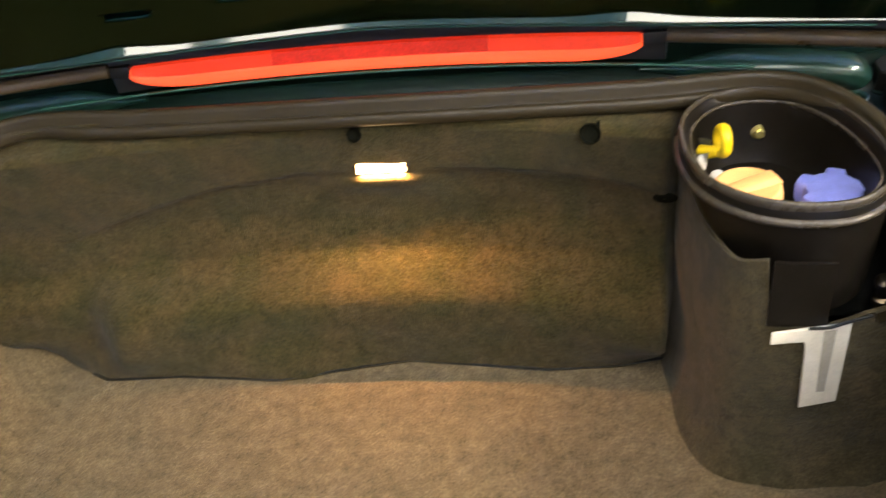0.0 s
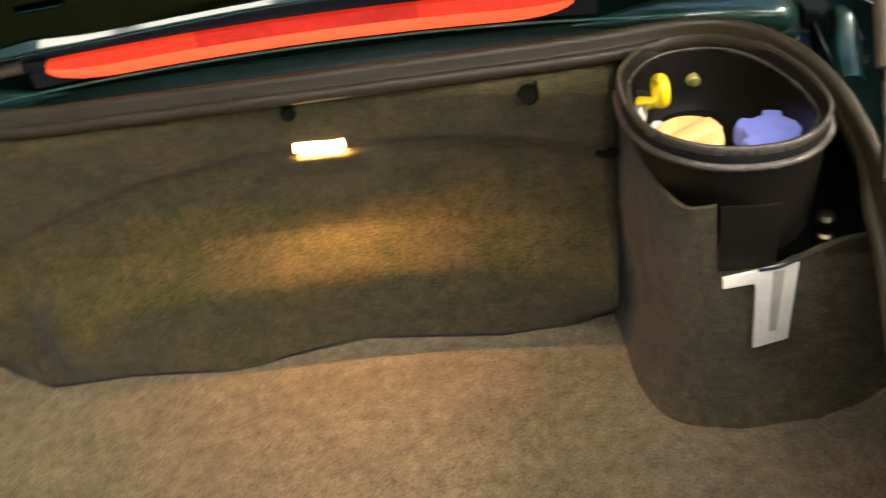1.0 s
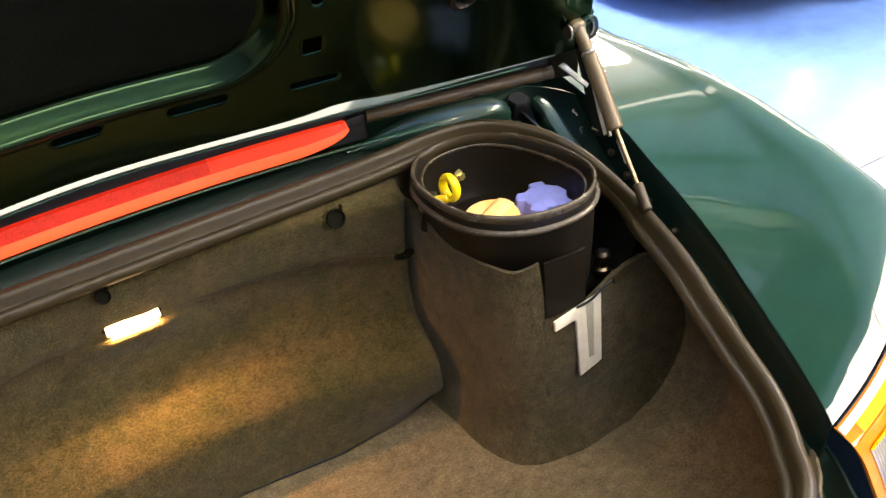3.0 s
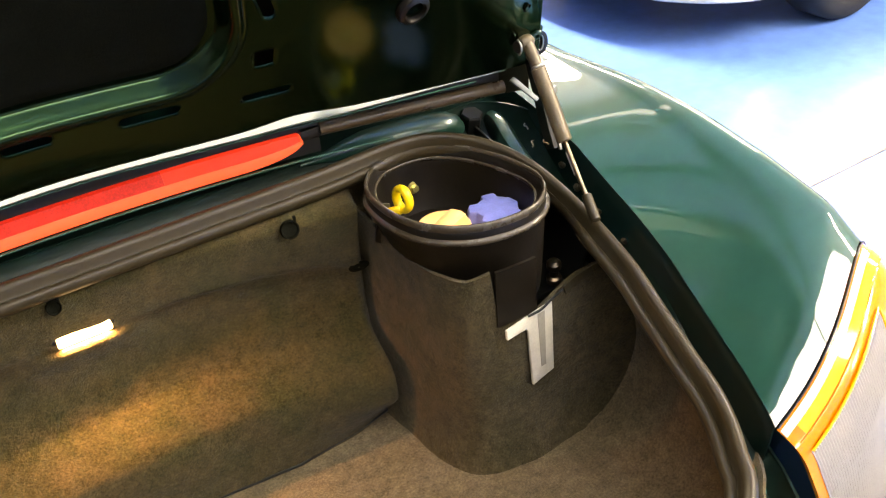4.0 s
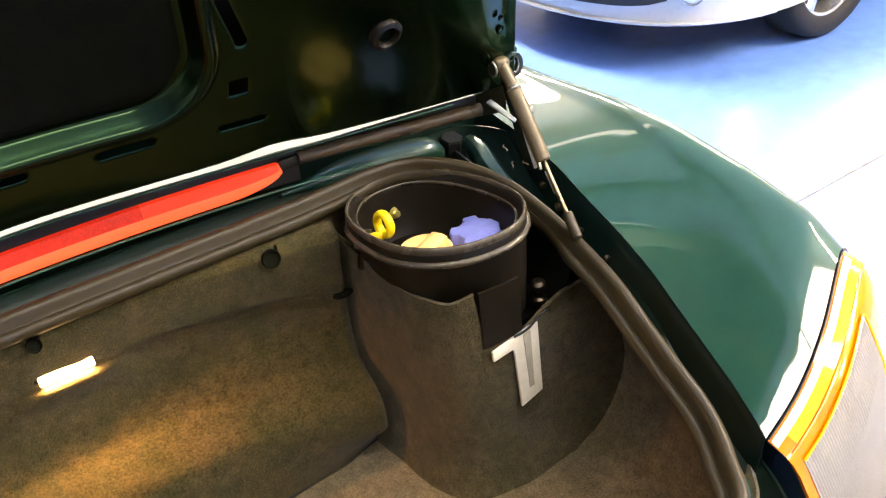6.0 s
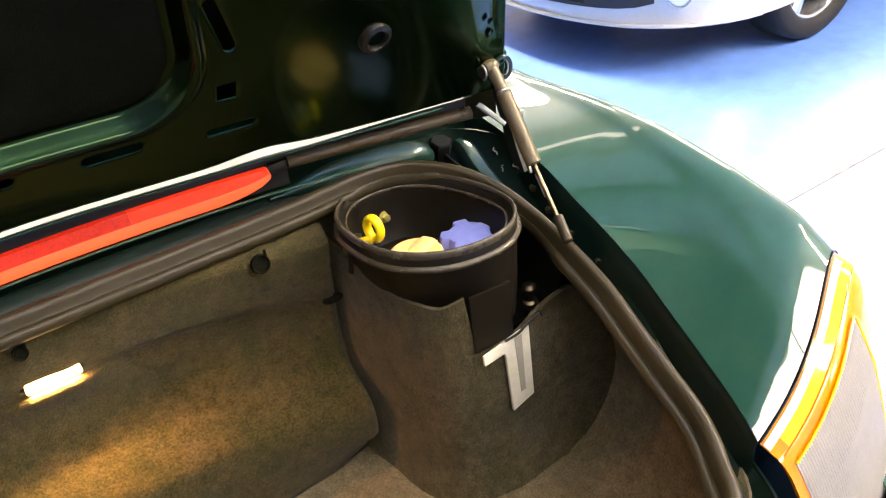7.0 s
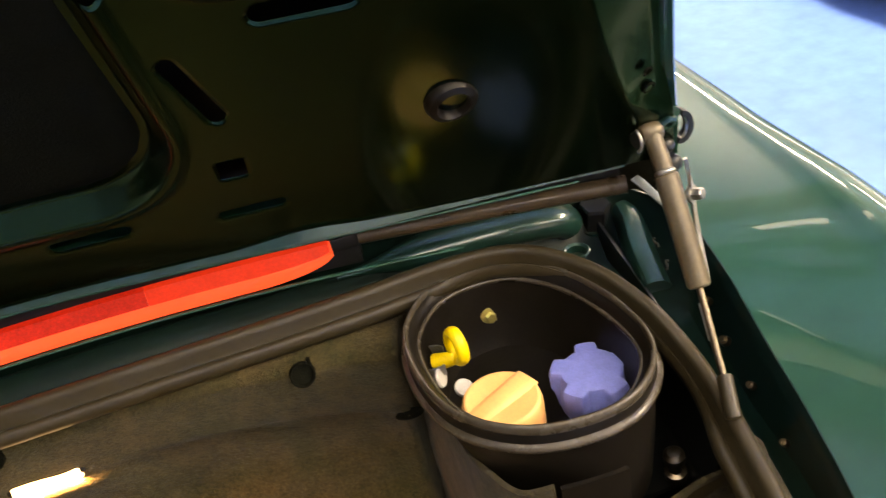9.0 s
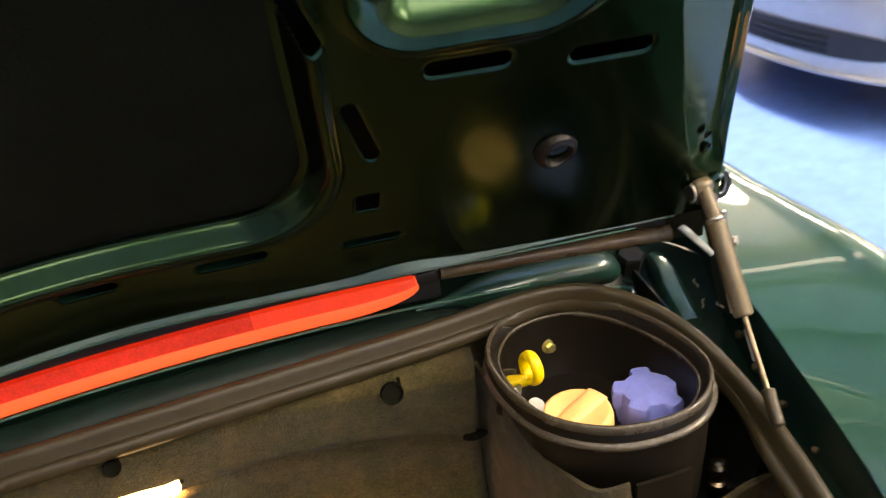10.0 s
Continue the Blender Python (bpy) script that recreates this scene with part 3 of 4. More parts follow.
def front_wall(u, v):
    """The moulded front liner; u runs left to right, v down from the seal."""
    x = -0.64 + 1.015 * u
    z = 0.906 + (FLOOR_Z - 0.004 - 0.906) * v
    bow = (-0.45 * x * x if x > 0 else -0.20 * x * x) * smoothstep(0.888, 0.872, z)
    edge = -0.032 - 0.16 * max(0, abs(x) - 0.28) - 1.6 * max(0, abs(x) - 0.42) ** 2
    base = float(np.mean(np.interp((z - 0.007, z - 0.0035, z, z + 0.0035, z + 0.007), [0.526, 0.55, 0.595, 0.615, 0.632, 0.644, 0.652, 0.660, 0.668, 0.677, 0.73, 0.785, 0.825, 0.875, 0.906], [-0.084, -0.084, -0.084, -0.083, -0.080, -0.076, -0.067, -0.050, -0.031, -0.016, -0.009, -0.017, -0.027, -0.038, edge])))
    zc = crease_z(x)
    step = (0.004 + 0.005 * smoothstep(0.05, 0.14, abs(x + 0.012))) * smoothstep(0.0, 0.007, zc - z) * smoothstep(0.16, 0.04, zc - z) * smoothstep(-0.5, -0.38, x) * smoothstep(0.34, 0.30, x)
    side = smoothstep(-0.36, -0.46, x)
    y = base * (1 - 0.55 * side * smoothstep(0.80, 0.74, z)) + bow + step
    low = smoothstep(0.60, 0.53, z)
    y = y * (1 - low) + low * (seam_y(x) + (base + 0.082) * (1 - 0.7 * side))
    lump = 0.0025 * noise.noise(Vector((x * 9, z * 9, 1.3))) + 0.0016 * noise.noise(Vector((x * 30, z * 30, 4.0)))
    # low lip added under the lamp to keep its light off the wall below
    y -= 0.007 * math.exp(-((x + 0.012) / 0.065) ** 4 - ((z - 0.787) / 0.016) ** 2)
    # rounded rib on the left
    y += smoothstep(0.325, 0.345, x) * max(0.0, -0.034 - y)
    y -= 0.020 * math.exp(-((x + 0.40) / 0.03) ** 2) * smoothstep(0.53, 0.58, z) * smoothstep(0.70, 0.60, z)
    return (x, y + lump, z)


front_liner = part("front_liner", grid(front_wall, 150, 70, 0.006, flip=True), CARPET, car, "olive-grey moulded carpet liner, darkened for shade, with a crease and a bulge", sharp=80)


def floor_sheet(u, v):
    x = -0.66 + 1.29 * u
    yf = (seam_y(max(-0.64, min(0.42, x))) + 0.01)
    y = -0.70 + (yf + 0.70) * v
    left = smoothstep(-0.47, -0.66, x)
    z = FLOOR_Z + 0.17 * left ** 2 * 1.0 + 0.003 * noise.noise(Vector((x * 6, y * 6, 0))) + 0.0012 * noise.noise(Vector((x * 25, y * 25, 3)))
    z += 0.05 * smoothstep(-0.60, -0.70, y)
    return (x, y, z)


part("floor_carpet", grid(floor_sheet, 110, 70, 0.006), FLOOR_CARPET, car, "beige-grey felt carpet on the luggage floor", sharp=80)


part("liner_edge", sweep([(x, seam_y(x) - 0.0015, FLOOR_Z + 0.0025 + 0.002 * noise.noise(Vector((x * 9, 0, 2)))) for x in np.linspace(-0.47, 0.335, 90)], circle(0.0021, 8)), BLACK, car, "thin black bound edge of the liner")


def side_left(u, v):
    y = 0.06 + (-0.76) * u
    sx = -float(np.interp(-y, [-0.06, 0.1, 0.2, 0.35, 0.5, 0.56, 0.62, 0.70], [0.47, 0.50, 0.54, 0.54, 0.51, 0.48, 0.43, 0.30]))
    sz = float(np.interp(-y, [-0.06, 0.1, 0.2, 0.3, 0.4, 0.5, 0.6, 0.7], [0.90, 0.892, 0.855, 0.82, 0.785, 0.75, 0.728, 0.72]))
    prof = curve_through([(sx, sz), (sx - 0.03, sz - 0.012), (sx - 0.07, sz - 0.06), (-0.64, 0.70), (-0.645, 0.64), (-0.63, 0.60), (-0.60, 0.555)], 24)
    x, z = prof[int(round(v * 24))]
    return (x + 0.002 * noise.noise(Vector((y * 12, z * 12, 7))), y, z)


part("side_liner", grid(side_left, 40, 24, 0.005, flip=True), FLOOR_CARPET, car, "beige-grey carpet over the wheel arch", sharp=80)

# right side: the carpet wraps round the service tub and runs back along the side
PILLAR = [(0.348, -0.03), (0.352, -0.09), (0.355, -0.15), (0.362, -0.20), (0.377, -0.237), (0.404, -0.254), (0.440, -0.262), (0.480, -0.260), (0.52, -0.257), (0.56, -0.260), (0.60, -0.270), (0.64, -0.285)]
pil = curve_through(PILLAR, 90)


def pillar_top(k):
    x, y = pil[k]
    if x < 0.404:
        return float(np.interp(x, [0.345, 0.350, 0.354, 0.362, 0.380, 0.404], [0.862, 0.846, 0.835, 0.828, 0.829, 0.840]))
    return float(np.interp(x, [0.404, 0.462, 0.482, 0.50, 0.53, 0.56, 0.585, 0.64], [0.760, 0.762, 0.768, 0.775, 0.783, 0.788, 0.775, 0.70]))


def pillar_row(k):
    x, y = pil[k]
    t = pil[min(k + 1, 90)] - pil[max(k - 1, 0)]
    n = np.array((t[1], -t[0])) / np.linalg.norm(t) * -1.0
    top = pillar_top(k)
    row = []
    for w in np.linspace(0, 1, 36):
        z = top + (FLOOR_Z - 0.006 - top) * w
        flare = 0.020 * max(0.0, (0.60 - z) / 0.075) ** 2.2
        lump = 0.0025 * noise.noise(Vector((x * 14, y * 14, z * 14))) + 0.0012 * noise.noise(Vector((x * 40, y * 40, z * 40)))
        row.append((x - n[0] * (flare + lump), y - n[1] * (flare + lump), z))
    return row


part("pillar_liner", grid_points(np.array([pillar_row(k) for k in range(91)]), 0.005), PILLAR_CARPET, car, "brown-grey carpet wrapped round the service tub, darkened for shade", sharp=50)


def side_right(u, v):
    """The wheel arch's carpet: it leaves the seal, hollows out under it and runs down into the floor."""
    y = -0.250 - 0.44 * u
    k = int(np.argmin(np.abs(seal_path[:, 1] - y) + 10 * (seal_path[:, 0] < 0)))
    sx, sz = seal_path[k][0] - 0.012, seal_path[k][2] - 0.022
    wide = float(np.interp(-y, [0.26, 0.50, 0.60, 0.69], [1.0, 1.0, 0.6, 0.3]))
    prof = curve_through([(sx, sz), (sx + 0.022 * wide, sz - 0.012), (sx + 0.055 * wide, sz - 0.05), (sx + 0.080 * wide, 0.69), (sx + 0.085 * wide, 0.64), (sx + 0.072 * wide, 0.585), (sx + 0.040 * wide, 0.545), (sx - 0.01, FLOOR_Z - 0.006)], 30)
    x, z = prof[int(round(v * 30))]
    return (x + 0.0025 * noise.noise(Vector((y * 12, z * 12, 7))), y, z)


part("side_liner", grid(side_right, 36, 30, 0.005), FLOOR_CARPET, car, "beige-grey carpet hollowed over the wheel arch", sharp=80)
# black panel added behind the tub, standing for the pocket's shade
part("inner_side", grid(lambda u, v: (0.575 - 0.03 * math.sin(3.14 * v) * u, 0.04 - 0.28 * u, 0.88 - 0.06 * u - 0.30 * v), 12, 10, 0.003), BLACK, car, "black panel added to keep the pocket beside the tub dark")
part("latch_stud", join(lathe([(0.0, 0.0), (0.010, 0.0), (0.010, 0.008), (0.006, 0.010), (0.006, 0.020), (0.0095, 0.024), (0.0095, 0.032), (0.006, 0.036), (0, 0.037)], (0.526, -0.222, 0.752), (-0.1, -0.1, 1), 18)), ROD, car, "shiny dark steel stud")
part("ledge", sweep(curve_through([(0.506, -0.266, 0.772), (0.522, -0.264, 0.777), (0.550, -0.266, 0.784)], 8), [(0.0015, 0.006), (0.0015, -0.006), (-0.0015, -0.006), (-0.0015, 0.006)]), RUBBER, car, "dark brown edge strip", smooth=False)

# plain black sheets added behind the carpets to close gaps and keep hollows dark
part("bulkhead", block((1.30, 0.012, 0.62), (0, 0.062, 0.58)), BLACK, car, "black sheet added in front of the luggage space to close gaps", smooth=False)
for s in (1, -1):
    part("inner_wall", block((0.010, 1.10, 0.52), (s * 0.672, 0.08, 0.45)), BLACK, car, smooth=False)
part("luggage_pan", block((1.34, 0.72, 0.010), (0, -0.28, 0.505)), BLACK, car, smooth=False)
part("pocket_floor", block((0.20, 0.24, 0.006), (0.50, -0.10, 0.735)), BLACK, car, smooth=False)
# push-in holes of the liner: matt black discs stand for the dark inside
for hx, hz, r in ((0.242, 0.873, 0.0118), (-0.033, 0.872, 0.0085), (-0.490, 0.862, 0.0115)):
    hy = front_wall((hx + 0.64) / 1.015, (0.906 - hz) / (0.906 - FLOOR_Z + 0.004))[1]
    part("liner_clip", lathe([(r * 1.02, -0.004), (r, 0.0015), (r * 0.90, 0.0015), (r * 0.8, -0.002), (0.0, -0.002)], (hx, hy - 0.0055, hz), (0, -1, 0.30), 18, caps=False), FELT_AND_SHADE, car, "black disc standing for a shaded clip hole in the carpet")
    part("clip_slit", block((0.0035, 0.003, 0.012), (hx + r * 0.75, hy - 0.0042 + 0.002, hz + r * 0.75), 0.0008), FELT_AND_SHADE, car, "black strip standing for a shaded slit above the clip hole")
# flat dark patch laid on the liner for a crease's soft shadow
fx, fz = 0.326, 0.779
fy = front_wall((fx + 0.64) / 1.015, (0.906 - fz) / (0.906 - FLOOR_Z + 0.004))[1]
part("liner_fold", lathe([(0.0005, 0.0012), (0.004, 0.0010), (0.0075, -0.002)], (fx, fy - 0.001, fz), (-0.25, -1, 0.2), 14, caps=False), FELT_AND_SHADE, car, "dark patch standing for the shade of a carpet fold").matrix_world = Matrix.Translation((fx, fy, fz)) @ Matrix.Diagonal((2.0, 1, 0.9, 1)) @ Matrix.Translation((-fx, -fy, -fz))

# courtesy lamp on the front liner
lamp = part("courtesy_lamp", block((0.072, 0.014, 0.020), (-0.012, -0.018, 0.819), 0.003, pose(0, 0, 0, -35, 0, 0)), PLASTIC, car, "small courtesy lamp let into the liner")
part("lens", block((0.063, 0.012, 0.017), (-0.012, -0.024, 0.815), 0.003, pose(0, 0, 0, -35, 0, 0)), LAMP_GLOW, lamp, "glowing warm lamp lens")
lamp_y = front_wall((-0.012 + 0.64) / 1.015, (0.906 - 0.787) / (0.906 - FLOOR_Z + 0.004))[1] - 0.0014
area_lamp("courtesy_lamp_light", look((-0.012, lamp_y, 0.8015), (-0.012, lamp_y - 0.03, 0.66)), 0.056, 0.0012, 1.25, (1.0, 0.50, 0.19))

# ---- service tub ----
TUB = [(0.337, -0.092), (0.373, -0.048), (0.422, -0.037), (0.462, -0.050), (0.497, -0.090), (0.518, -0.152), (0.517, -0.212), (0.485, -0.252), (0.439, -0.263), (0.386, -0.250), (0.345, -0.210), (0.330, -0.152)]
tub_c = np.mean(TUB, axis=0)
tub_ring = curve_through(TUB, 72, closed=True)[:-1]


def tub_level(scale, z, taper=0.0):
    """One ring of the tub, shrunk by metres towards its middle."""
    d = tub_ring - tub_c
    r = np.linalg.norm(d, axis=1, keepdims=True)
    # the skirt draws in only on the side towards the middle of the car
    w = smoothstep(0.455, 0.375, tub_ring[:, :1])
    q = tub_c + d * (1 - (scale + taper * w) / r)
    return [(x, y, z) for x, y in q]


levels = [(0.008, 0.770, 0.022), (0.004, 0.82, 0.019), (0.003, 0.845, 0.011), (0.002, 0.868, 0.002), (0.001, 0.880), (0.0, 0.889), (0.001, 0.897), (0.0025, 0.9015), (0.0050, 0.9025), (0.0075, 0.901),
          (0.012, 0.893), (0.013, 0.880), (0.018, 0.860), (0.024, 0.836), (0.030, 0.825), (0.05, 0.821), (0.085, 0.820)]
tub = part("service_tub", rings([tub_level(*level) for level in levels]), PLASTIC, car, "oval black plastic service tub with a double rubber lip", sharp=50)
part("lip", rings([tub_level(s, z) for s, z in ((0.0010, 0.897), (-0.0004, 0.9005), (-0.0002, 0.9045), (0.0012, 0.9068), (0.0032, 0.9070), (0.0046, 0.9050), (0.0050, 0.9010), (0.0048, 0.897), (0.0010, 0.897))], caps=False), LIP, tub, "grey-brown rubber lip round the tub", sharp=70)
part("inner_step", rings([tub_level(s, z) for s, z in ((0.0110, 0.8935), (0.0122, 0.8945), (0.0138, 0.8940), (0.0146, 0.8920), (0.0138, 0.8900), (0.0110, 0.890), (0.0110, 0.8935))], caps=False), LIP, tub, "rounded step inside the tub", sharp=70)
part("lower_lip", rings([tub_level(s, z) for s, z in ((0.0, 0.881), (-0.0032, 0.8820), (-0.0046, 0.8845), (-0.0038, 0.8875), (0.0, 0.889), (0.0, 0.881))], caps=False), LIP, tub, sharp=70)
part("front_panel", grid(lambda u, v: (0.406 + 0.056 * u, -0.2665 + 0.004 * (1 - u) ** 2, 0.840 - 0.080 * v), 10, 4, 0.004, flip=True), PLASTIC, tub, "flat black panel under the tub's rim")
part("bolt", join(lathe([(0.010, 0), (0.010, 0.002), (0.004, 0.003), (0, 0.003)], (0.426, -0.054, 0.855), (0, -1, 0.2), 20), lathe([(0.0055, 0.0), (0.0055, 0.006), (0.0045, 0.007), (0, 0.007)], (0.426, -0.054, 0.855), (0, -1, 0.2), 6)), BRASS, tub, "yellow-zinc hexagon bolt with washer")

# orange-yellow filler cap with a cross bar
CAPX, CAPY = 0.392, -0.180
cap = part("filler_cap", lathe([(0.0, 0.821), (0.0335, 0.821), (0.0342, 0.845), (0.0342, 0.866), (0.0328, 0.8715), (0.031, 0.8735), (0.029, 0.8735), (0.027, 0.8728), (0, 0.8728)], (CAPX, CAPY, 0), (0, 0, 1), 44), ORANGE_CAP, car, "round orange-yellow filler cap in the tub", sharp=50)
BAR = 0.42


def bar_ring(d, hw, h):
    return [(CAPX + d * math.cos(BAR) - q * math.sin(BAR), CAPY + d * math.sin(BAR) + q * math.cos(BAR), 0.8725 + z) for q, z in ((-hw - 0.003, 0.0), (-hw, h * 0.75), (-hw * 0.6, h), (hw * 0.6, h), (hw, h * 0.75), (hw + 0.003, 0.0))]


part("grip_bar", rings([bar_ring(-0.032, 0.0060, 0.0006), bar_ring(-0.029, 0.0065, 0.0026), bar_ring(0.0, 0.0080, 0.0040), bar_ring(0.030, 0.0090, 0.0044), bar_ring(0.0325, 0.0085, 0.0010)]), ORANGE_CAP, cap, "raised grip bar across the cap")

# blue coolant cap with five broad lugs
BX, BY = 0.477, -0.170


def lug_ring(r0, r1, z, n=96):
    out = []
    for i in range(n):
        a = 2 * math.pi * i / n
        off = min(abs((math.degrees(a) - c + 180) % 360 - 180) for c in (2, 74, 146, 218, 290))
        k = smoothstep(22, 14, off)
        r = r0 + (r1 - r0) * k
        out.append((BX + r * math.cos(a), BY + r * math.sin(a), z))
    return out


part("coolant_cap", rings([lug_ring(0.029, 0.0305, 0.821), lug_ring(0.029, 0.0335, 0.836), lug_ring(0.0285, 0.0362, 0.841), lug_ring(0.0275, 0.0368, 0.854), lug_ring(0.0262, 0.0350, 0.8590), lug_ring(0.0245, 0.0300, 0.8602), lug_ring(0.010, 0.012, 0.8612), lug_ring(0.001, 0.001, 0.8613)]), BLUE, tub, "lavender-blue coolant cap with five broad lugs", sharp=40)
# yellow dipstick ring
DX, DY, DZ = 0.377, -0.112, 0.883
ring_path = [(DX - 0.0125 * math.cos(a) * 0.17, DY + 0.0125 * math.cos(a) * 0.98, DZ + 0.0150 * math.sin(a)) for a in np.linspace(0, 2 * math.pi, 33)]
dip = part("dipstick", sweep(ring_path, circle(0.0044, 12, 0.0062), up=(0.98, 0.17, 0), closed=True), YELLOW, car, "yellow dipstick ring in the tub")
part("stem", rod((DX - 0.002, DY + 0.003, DZ - 0.015), (DX - 0.020, DY + 0.014, DZ - 0.022), 0.0060, 16, 0.0085), YELLOW, dip)
part("collar", lathe([(0.0, -0.002), (0.0085, -0.002), (0.0095, 0.0), (0.0085, 0.002), (0, 0.002)], (DX - 0.021, DY - 0.008, 0.862), (0.85, -0.5, 0.25), 22), WHITE_PLASTIC, tub, "white plastic collar beside the dipstick")
part("collar", lathe([(0.0, -0.002), (0.0085, -0.002), (0.0092, 0.0), (0.0085, 0.002), (0, 0.002)], (DX - 0.004, DY - 0.016, 0.848), (0.25, -0.35, 0.9), 22), WHITE_PLASTIC, tub, "white plastic collar beside the dipstick")
part("hose_clamp", sweep([(DX - 0.022 + 0.016 * math.cos(a), DY + 0.010 + 0.016 * math.sin(a), 0.866) for a in np.linspace(0.6, 5.2, 28)], [(0.0008, 0.0055), (0.0008, -0.0055), (-0.0008, -0.0055), (-0.0008, 0.0055)]), DULL_STEEL, tub, "dull metal hose clamp behind the dipstick")
part("dip_tube", rod((DX - 0.020, DY + 0.014, DZ - 0.018), (DX - 0.026, DY + 0.022, 0.822), 0.0085, 14), PLASTIC, tub)

# grey angled bracket with a slot on the carpet
BR = frame_at((0.4485, -0.2735, 0.656), (1, 0, 0), (0.10, -1, 0.05))
br_out = [(-0.003, 0.0), (0.034, 0.006), (0.036, 0.110), (-0.040, 0.105), (-0.040, 0.091), (-0.008, 0.091), (-0.006, 0.085)]
br = part("bracket", plate([(x, y) for x, y in br_out], 0.004, BR, 0.0012), GREY, car, "light grey angled plastic bracket on the carpet")
part("slot", plate([(0.012, 0.022), (0.020, 0.022), (0.022, 0.104), (0.010, 0.104)], 0.0012, BR @ Matrix.Translation((0, 0, 0.0036)), 0.0004), GREY_DARK, br, "darker groove in the bracket")
part("bracket_cap", sweep(curve_through([(0.444, -0.272, 0.764), (0.462, -0.275, 0.768), (0.482, -0.270, 0.771), (0.502, -0.268, 0.776)], 12), circle(0.0017, 8)), BLACK, car, "shiny black edge above the bracket")

# ---- high brake light and trim along the lid's hinge line ----


def hinge_y(x):
    return 0.023 - 0.26 * x * x


def brake_row(x):
    """Ring of the brake light at x: lower face made brighter by emission, upper face darker."""
    e = math.sqrt(float(np.clip((0.3035 - abs(x)) / 0.085, 0, 1)) * (2 - float(np.clip((0.3035 - abs(x)) / 0.085, 0, 1))))
    zb, zt = 0.949 - 0.024 * e, 0.9555
    y = hinge_y(x)
    zm = zb + 0.52 * (zt - zb)
    return [(x, y + 0.02, zt - 0.001), (x, y + 0.004, zt), (x, y - 0.001, zt - 0.001), (x, y - 0.006, zm), (x, y - 0.0085, zm - 0.2 * (zm - zb)), (x, y - 0.008, zb + 0.15 * (zm - zb)), (x, y - 0.003, zb), (x, y + 0.02, zb + 0.001)]


brake = part("brake_light", rings([brake_row(x) for x in np.linspace(-0.302, 0.302, 90)]), RED, car, "long red high brake light, brightened by added glow", sharp=60)
for x0, x1 in ((-0.300, -0.1303), (-0.130, 0.130), (0.1303, 0.300)):
    rows = []
    for x in np.linspace(x0, x1, 40):
        r = brake_row(x)
        a, b = np.array(r[2]), np.array(r[3])
        rows.append([np.array(r[1]) + np.array((0, 0, 0.0006)), a + np.array((0, -0.0006, 0.0004)), a + (b - a) * 0.5 + np.array((0, -0.0007, 0)), a + (b - a) * 0.98 + np.array((0, -0.0005, 0))])
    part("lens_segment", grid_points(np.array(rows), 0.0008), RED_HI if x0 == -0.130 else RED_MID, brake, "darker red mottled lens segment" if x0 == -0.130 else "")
part("light_base", sweep([(x, hinge_y(x) + 0.016, 0.930) for x in np.linspace(-0.33, 0.33, 60)], [(0.012, -0.006), (0.012, 0.050), (-0.012, 0.050), (-0.008, -0.006)]), BLACK, car, "black carrier behind the brake light", smooth=False)
# panel added to block the view through behind the gutter
part("cowl", block((1.27, 0.010, 0.115), (0, 0.048, 0.922)), GUTTER_SHADED, car, "dark green cowl panel added to close the gap behind the gutter", smooth=False)
part("body_lip", sweep([(x, hinge_y(x) - 0.004, 0.9215) for x in np.linspace(-0.42, 0.42, 60)], circle(0.0018, 10)), PAINT, car, "dark green painted body edge below the brake light")
